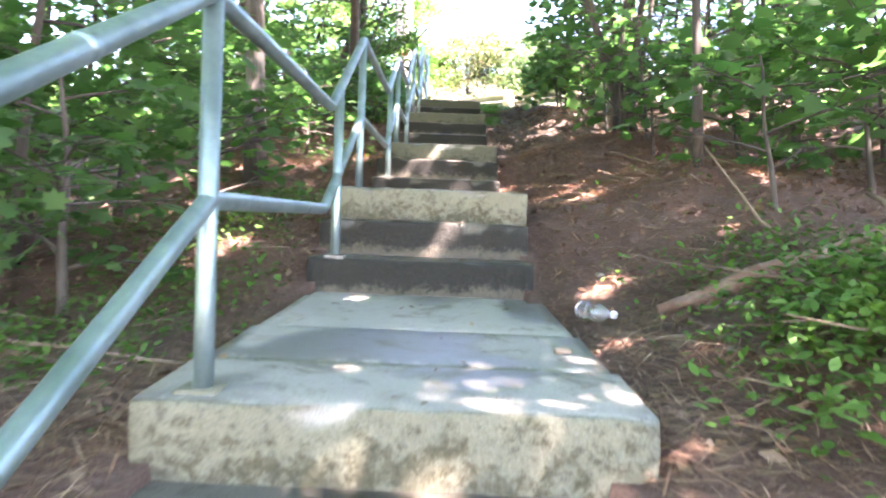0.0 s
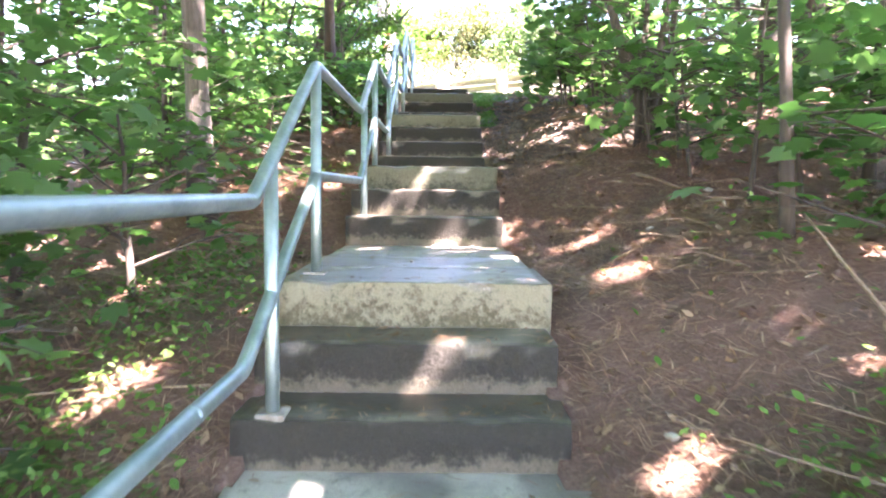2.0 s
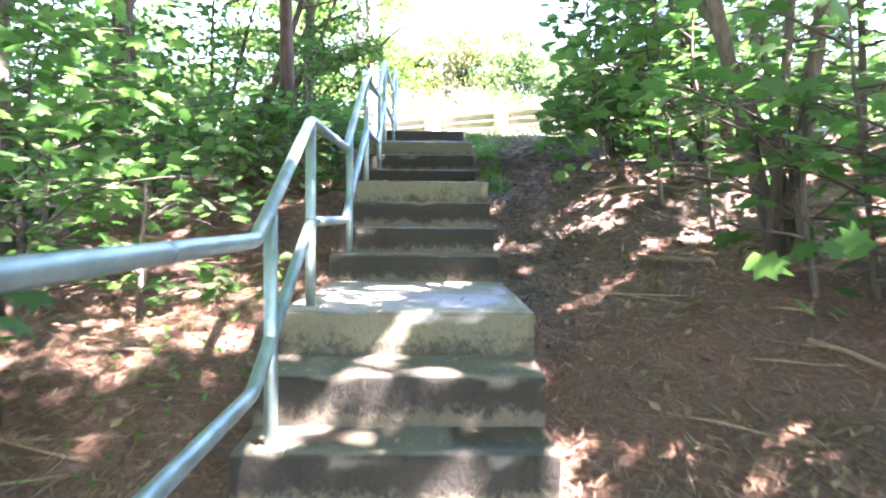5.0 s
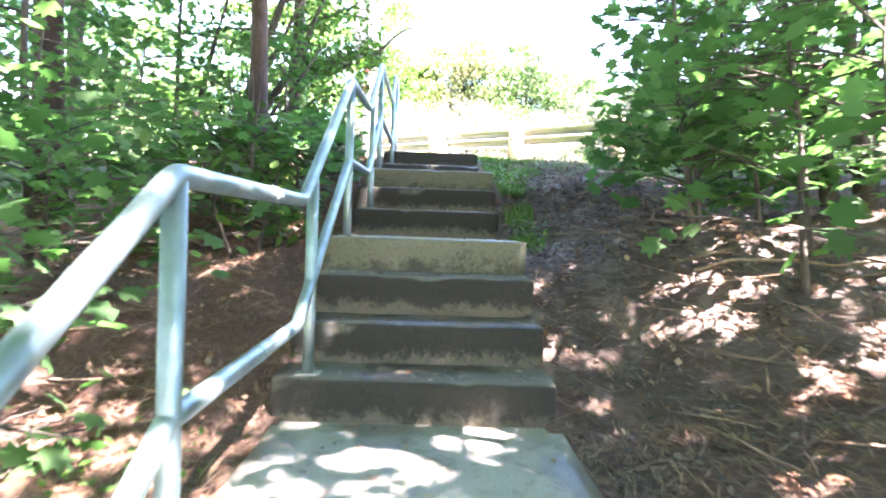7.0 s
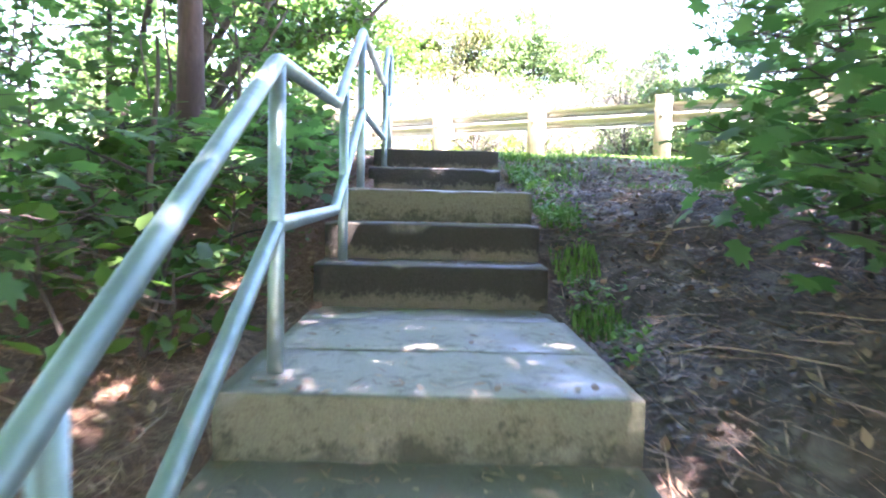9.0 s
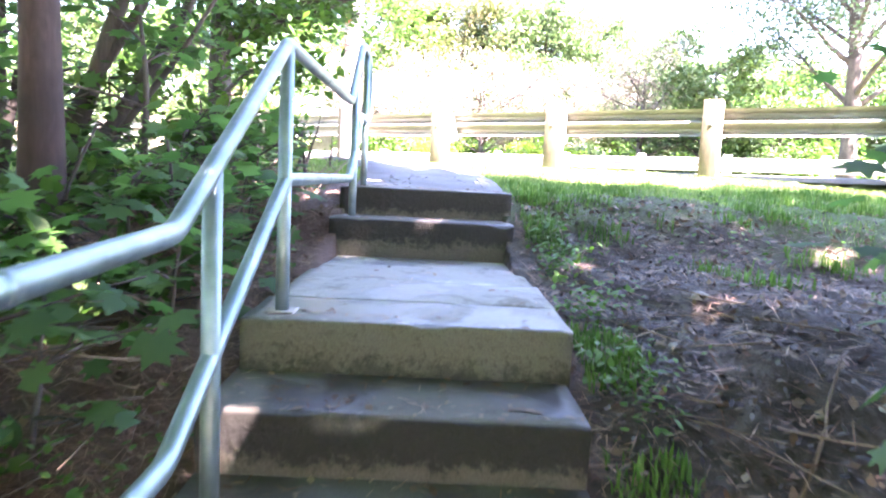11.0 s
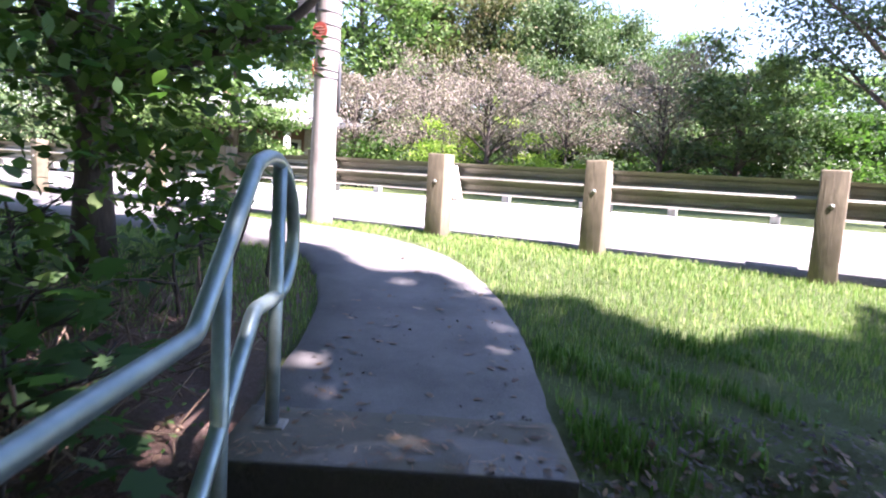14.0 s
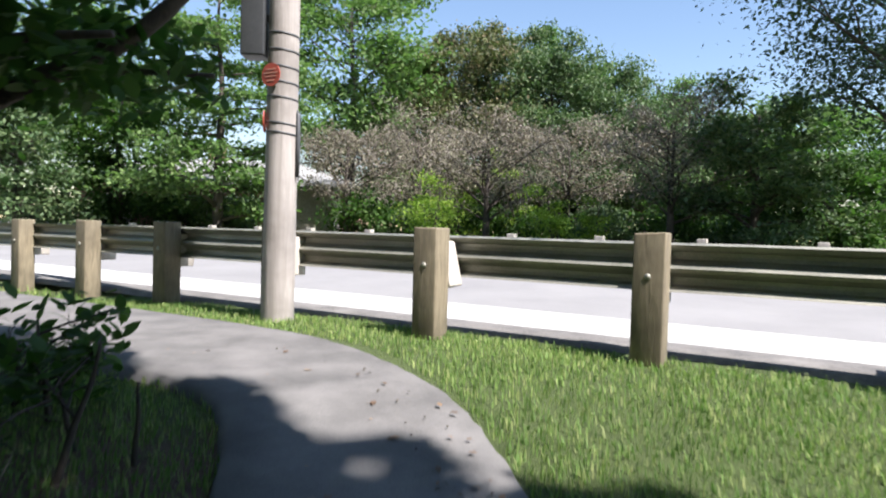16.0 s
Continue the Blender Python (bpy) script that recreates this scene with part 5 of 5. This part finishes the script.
# low weeds: patches of small leaves
WEEDS = [(1.5, 0.05, 0.26, 1700), (1.8, -0.35, 0.3, 1900), (1.2, -0.15, 0.14, 220), (1.35, 0.85, 0.22, 460), (1.12, -0.2, 0.15, 800), (1.32, -0.42, 0.18, 800), (1.2, 0.15, 0.14, 350), (-1.25, 1.6, 0.3, 800), (-1.1, 2.4, 0.25, 600), (-1.3, 3.2, 0.25, 450), (-1.7, 0.4, 0.4, 800), (-1.2, 0.9, 0.25, 500), (-1.1, 0.2, 0.2, 300), (-1.0, 4.2, 0.2, 130), (-0.95, 1.25, 0.18, 260), (-0.9, 1.85, 0.14, 150), (1.5, 1.6, 0.5, 90), (2.2, 2.4, 0.6, 80),
         (0.70, 7.3, 0.06, 90), (0.72, 7.9, 0.08, 130), (0.74, 8.6, 0.09, 180), (0.73, 9.2, 0.09, 200), (0.72, 9.8, 0.09, 220), (0.74, 10.3, 0.09, 200), (2.3, 8.9, 0.3, 160), (-0.9, 5.3, 0.15, 90), (-0.9, 8.2, 0.2, 200), (-1.0, 9.8, 0.25, 240), (-1.1, 10.9, 0.25, 200), (2.6, 7.9, 0.4, 160), (1.7, 10.2, 0.4, 160), (2.6, 10.4, 0.4, 200)]
vv, ff, off = [], [], 0
for x, y, s, k in WEEDS:
    q = np.stack([x + rs.normal(0, s, k), y + rs.normal(0, s, k), np.zeros(k)], 1)
    q = fit_slope(off_stairs(q, 0.6))
    q[:, 2] += rs.uniform(0.02, 0.16, len(q))
    v, f = leaf_data(q, rs.uniform(0.02, 0.05, len(q)), OVAL_RIM, rs, 0.4)
    vv.append(v)
    ff.append(f + off)
    off += len(v)
stuff("low_weeds", np.concatenate(vv), np.concatenate(ff), M_WEED, "patches of low bright green weeds on the litter", "weeds")


# grass
def blades(n, x0, x1, y0, y1, h0, h1, dens, wide=1.0):
    q = np.stack([rs.uniform(x0, x1, n), rs.uniform(y0, y1, n), np.zeros(n)], 1)
    q = off_stairs(q, 0.6)
    q = q[path_dist(q) > 0.56]
    d = (q[:, 0] - RAIL_AT.x) * RAIL_N.x + (q[:, 1] - RAIL_AT.y) * RAIL_N.y
    q = q[(d < 0.24)]
    q = q[rs.rand(len(q)) < dens(q)]
    q = fit_slope(q)
    m = len(q)
    h = rs.uniform(h0, h1, m)
    az = rs.uniform(0, 2 * np.pi, m)
    lean = np.abs(rs.normal(0.35, 0.3, m))
    s = np.stack([-np.sin(az), np.cos(az), np.zeros(m)], 1) * (0.0035 * wide * rs.uniform(0.7, 1.4, m))[:, None]
    out = np.stack([np.cos(az), np.sin(az), np.zeros(m)], 1)
    mid = q + np.array([0, 0, 1.0]) * (h * 0.55)[:, None] + out * (h * 0.2 * lean)[:, None]
    tip = q + np.array([0, 0, 1.0]) * (h * (1 - 0.3 * lean).clip(0.35, 1))[:, None] + out * (h * 0.8 * lean)[:, None]
    verts = np.stack([q - s, q + s, mid - s * 0.8, mid + s * 0.8, tip], 1).reshape(-1, 3)
    b = (np.arange(m) * 5)[:, None]
    tris = np.concatenate([b + np.array(k)[None, :] for k in ((0, 1, 3), (0, 3, 2), (2, 3, 4))])
    return verts, tris


def lawn_density(q):
    x, y = q[:, 0], q[:, 1]
    w = 0.5 * np.sin(x * 2.3 + 1) + 0.4 * np.sin(x * 5.1 + y * 3)
    edge = ss(10.5, 12.0, y + 0.6 * w)
    left = np.where(x < -0.6, ss(11.3, 12.3, y + 0.4 * w), edge)
    patch = 0.55 + 0.45 * np.sin(x * 3.7 + np.sin(y * 2.9) * 2)
    return left * np.where(y > 11.8, 0.6 + 0.4 * patch, 0.2 + 0.6 * patch)


v, f = blades(190000, -4.0, 5.0, 9.3, 17.5, 0.022, 0.068, lawn_density, 0.75)
stuff("lawn_grass", v, f, M_GRASS, "short bright green grass on the roadside verge", "grass")
def tuft_density(q):
    s = np.sin(q[:, 0] * 4.1 + 2 * np.sin(q[:, 1] * 3.3)) * np.sin(q[:, 1] * 5.2 + q[:, 0]) + 0.5 * np.sin(q[:, 0] * 13 + q[:, 1] * 9)
    return ss(0.3, 1.3, s + 0.3 * (q[:, 1] - 10.4)) * 0.4


v, f = blades(60000, 0.6, 4.2, 9.4, 12.2, 0.03, 0.10, tuft_density, 1.2)
stuff("grass_tufts", v, f, M_WEED, "uneven taller grass tufts at the edge of the bare soil", "grass")
v, f = blades(4000, 0.61, 0.84, 6.9, 11.2, 0.03, 0.085, lambda q: ss(0.1, 0.9, np.sin(q[:, 1] * 7.0 + 3 * np.sin(q[:, 1] * 2.3)) + 0.5) * 0.9, 1.5)
stuff("edge_grass", v, f, M_WEED, "tufts of green grass along the edge of the concrete steps", "grass")
v, f = blades(40000, 5.0, 14.0, 6.0, 14.0, 0.05, 0.12, lambda q: ss(8.5, 10.5, q[:, 1] + 0.25 * (q[:, 0] - 5)) * 0.9, 2.0)
stuff("far_grass", v, f, M_GRASS, "short green roadside grass", "grass")
v, f = blades(16000, -14, -4.0, 14.0, 24.0, 0.05, 0.12, lambda q: np.full(len(q), 0.8), 2.0)
stuff("far_grass", v, f, M_GRASS, "short green roadside grass", "grass")

# ---- small loose things ----
def fallen_branch():
    line = [(0.95, 0.74, 0.06), (1.10, 0.66, 0.06), (1.25, 0.60, 0.07), (1.58, 0.68, 0.12), (1.95, 0.84, 0.22), (2.4, 1.02, 0.32)]
    pts = [Vector((x, y, float(ground_z(np.array(x), np.array(y))) + h * 0.5 - 0.005)) for x, y, h in line]
    rng = random.Random(2)
    t = thing("fallen_branch", pts[0], "broken barkless branch lying on litter, reddish at its end", "branch")
    v, f = tube_data([p - pts[0] for p in pts], [0.02, 0.033, 0.037, 0.034, 0.03, 0.024], 9, True, 0.1, rng)
    mesh_ob("limb", v, f, M_LOG, t)
    for a, b in (((1.58, 0.68), (1.72, 0.38)), ((1.95, 0.84), (2.1, 1.3)), ((2.4, 1.02), (2.75, 0.8))):
        k = [q for q in line if (q[0], q[1]) == a][0]
        z0 = float(ground_z(np.array(a[0]), np.array(a[1]))) + k[2] * 0.5
        z1 = float(ground_z(np.array(b[0]), np.array(b[1]))) + 0.14
        v, f = tube_data([Vector((*a, z0)) - pts[0], Vector(((a[0] + b[0]) / 2, (a[1] + b[1]) / 2, (z0 + z1) / 2 + 0.03)) - pts[0], Vector((*b, z1)) - pts[0]], [0.016, 0.012, 0.007], 6, True, 0.1, rng)
        mesh_ob("side_twig", v, f, M_TWIG, t)
    return t


fallen_branch()


def loose_stick(a, b, r, lift, seed, label):
    rng = random.Random(seed)
    pts = []
    for k in range(7):
        q = k / 6
        x, y = a[0] + (b[0] - a[0]) * q + rng.uniform(-0.02, 0.02), a[1] + (b[1] - a[1]) * q + rng.uniform(-0.02, 0.02)
        pts.append(Vector((x, y, float(ground_z(np.array(x), np.array(y))) + r + lift * q)))
    o = pts[0].copy()
    v, f = tube_data([p - o for p in pts], [r * (1 - 0.5 * k / 6) for k in range(7)], 6, True, 0.12, rng)
    ob = mesh_ob("fallen_stick", v, f, M_TWIG, None)
    ob.location = o
    return tagged(ob, label, "stick", "fallen sticks")


STICK = "thin dry fallen stick lying on the litter"
for i, (a, b, r, lift) in enumerate([((1.57, 4.06), (2.1, 3.5), 0.013, 0.02), ((1.1, -0.1), (1.5, 0.05), 0.012, 0.01), ((0.95, -0.2), (1.35, -0.35), 0.008, 0.01), ((-1.0, 0.2), (-1.7, -0.3), 0.012, 0.02), ((-1.6, 0.6), (-1.0, 0.95), 0.009, 0.02),
                                     ((1.5, 2.5), (1.2, 3.3), 0.008, 0.01), ((1.75, 3.4), (1.65, 2.75), 0.014, 0.04), ((1.3, 6.3), (2.3, 6.2), 0.010, 0.05), ((1.2, 5.2), (1.9, 5.5), 0.008, 0.02), ((0.85, 1.4), (1.05, 1.15), 0.006, 0.0),
                                     ((-0.9, 6.6), (-1.4, 7.1), 0.008, 0.03), ((1.1, 8.2), (1.5, 8.7), 0.007, 0.02), ((1.6, 1.1), (1.5, 1.75), 0.010, 0.18), ((0.9, 2.6), (1.25, 2.62), 0.008, 0.0), ((-1.2, 2.2), (-1.9, 2.6), 0.010, 0.03), ((-0.9, 9.4), (-1.5, 9.9), 0.009, 0.08)]):
    loose_stick(a, b, r, lift, 400 + i, STICK)


def stone(x, y, z, r, seed, material, label):
    bm = bmesh.new()
    bmesh.ops.create_icosphere(bm, subdivisions=2, radius=r)
    for v in bm.verts:
        v.co *= 1 + 0.35 * noise.noise(v.co / r * 0.8 + Vector((seed, 0, 0)))
        v.co.z *= 0.65
    for f in bm.faces:
        f.smooth = True
    me = bpy.data.meshes.new("stone")
    bm.to_mesh(me)
    bm.free()
    me.materials.append(material)
    ob = new("stone", me)
    ob.location = (x, y, z + r * 0.15)
    ob.scale = (0.8, 0.7, 0.6)
    return tagged(ob, label, "stone", "loose stones")


stone(0.07, 3.62, 2.313, 0.028, 1, M_STONE, "small pale stone at the foot of a step")
stone(0.32, 3.64, 2.313, 0.022, 2, M_STONE, "small pale stone at the foot of a step")
stone(0.49, 0.25, 1.692, 0.032, 3, M_LOG, "small reddish-brown stone on the landing's edge")
for i, (x, y, r) in enumerate([(2.01, 3.83, 0.05), (1.05, -0.55, 0.035), (0.98, 0.15, 0.03), (1.15, 0.5, 0.025), (0.85, 1.3, 0.03), (1.3, 2.9, 0.03), (0.9, 5.4, 0.03), (1.25, 9.3, 0.05), (1.0, 8.9, 0.035), (1.45, 8.4, 0.03), (1.2, 7.7, 0.03), (1.6, 9.9, 0.04)]):
    stone(x, y, float(ground_z(np.array(x), np.array(y))) - 0.005, r, 10 + i, M_STONE, "pale stone half sunk in the ground")


def bottle():
    z = float(ground_z(np.array(0.76), np.array(0.80)))
    t = thing("plastic_bottle", (0.66, 0.86, z + 0.032), "crushed clear plastic bottle lying on needle litter", "bottle")
    rng = random.Random(6)
    prof = [(0.0, 0.022), (0.012, 0.031), (0.05, 0.033), (0.08, 0.027), (0.11, 0.032), (0.15, 0.033), (0.18, 0.028), (0.205, 0.014), (0.222, 0.0125)]
    v, f = tube_data([(a, 0.012 * math.sin(a * 30), 0) for a, r in prof], [r for a, r in prof], 14, True, 0.2, rng)
    mesh_ob("bottle_body", v, f, M_BOTTLE, t)
    v, f = tube_data([(0.222, 0.004, 0), (0.238, 0.004, 0)], [0.0145, 0.0145], 12)
    mesh_ob("cap", v, f, M_WHITE, t, label="white screw cap")
    t.rotation_euler = (0.2, 0, radians(-55))
    t.scale = (0.8, 1.1, 1.05)
    return t


bottle()
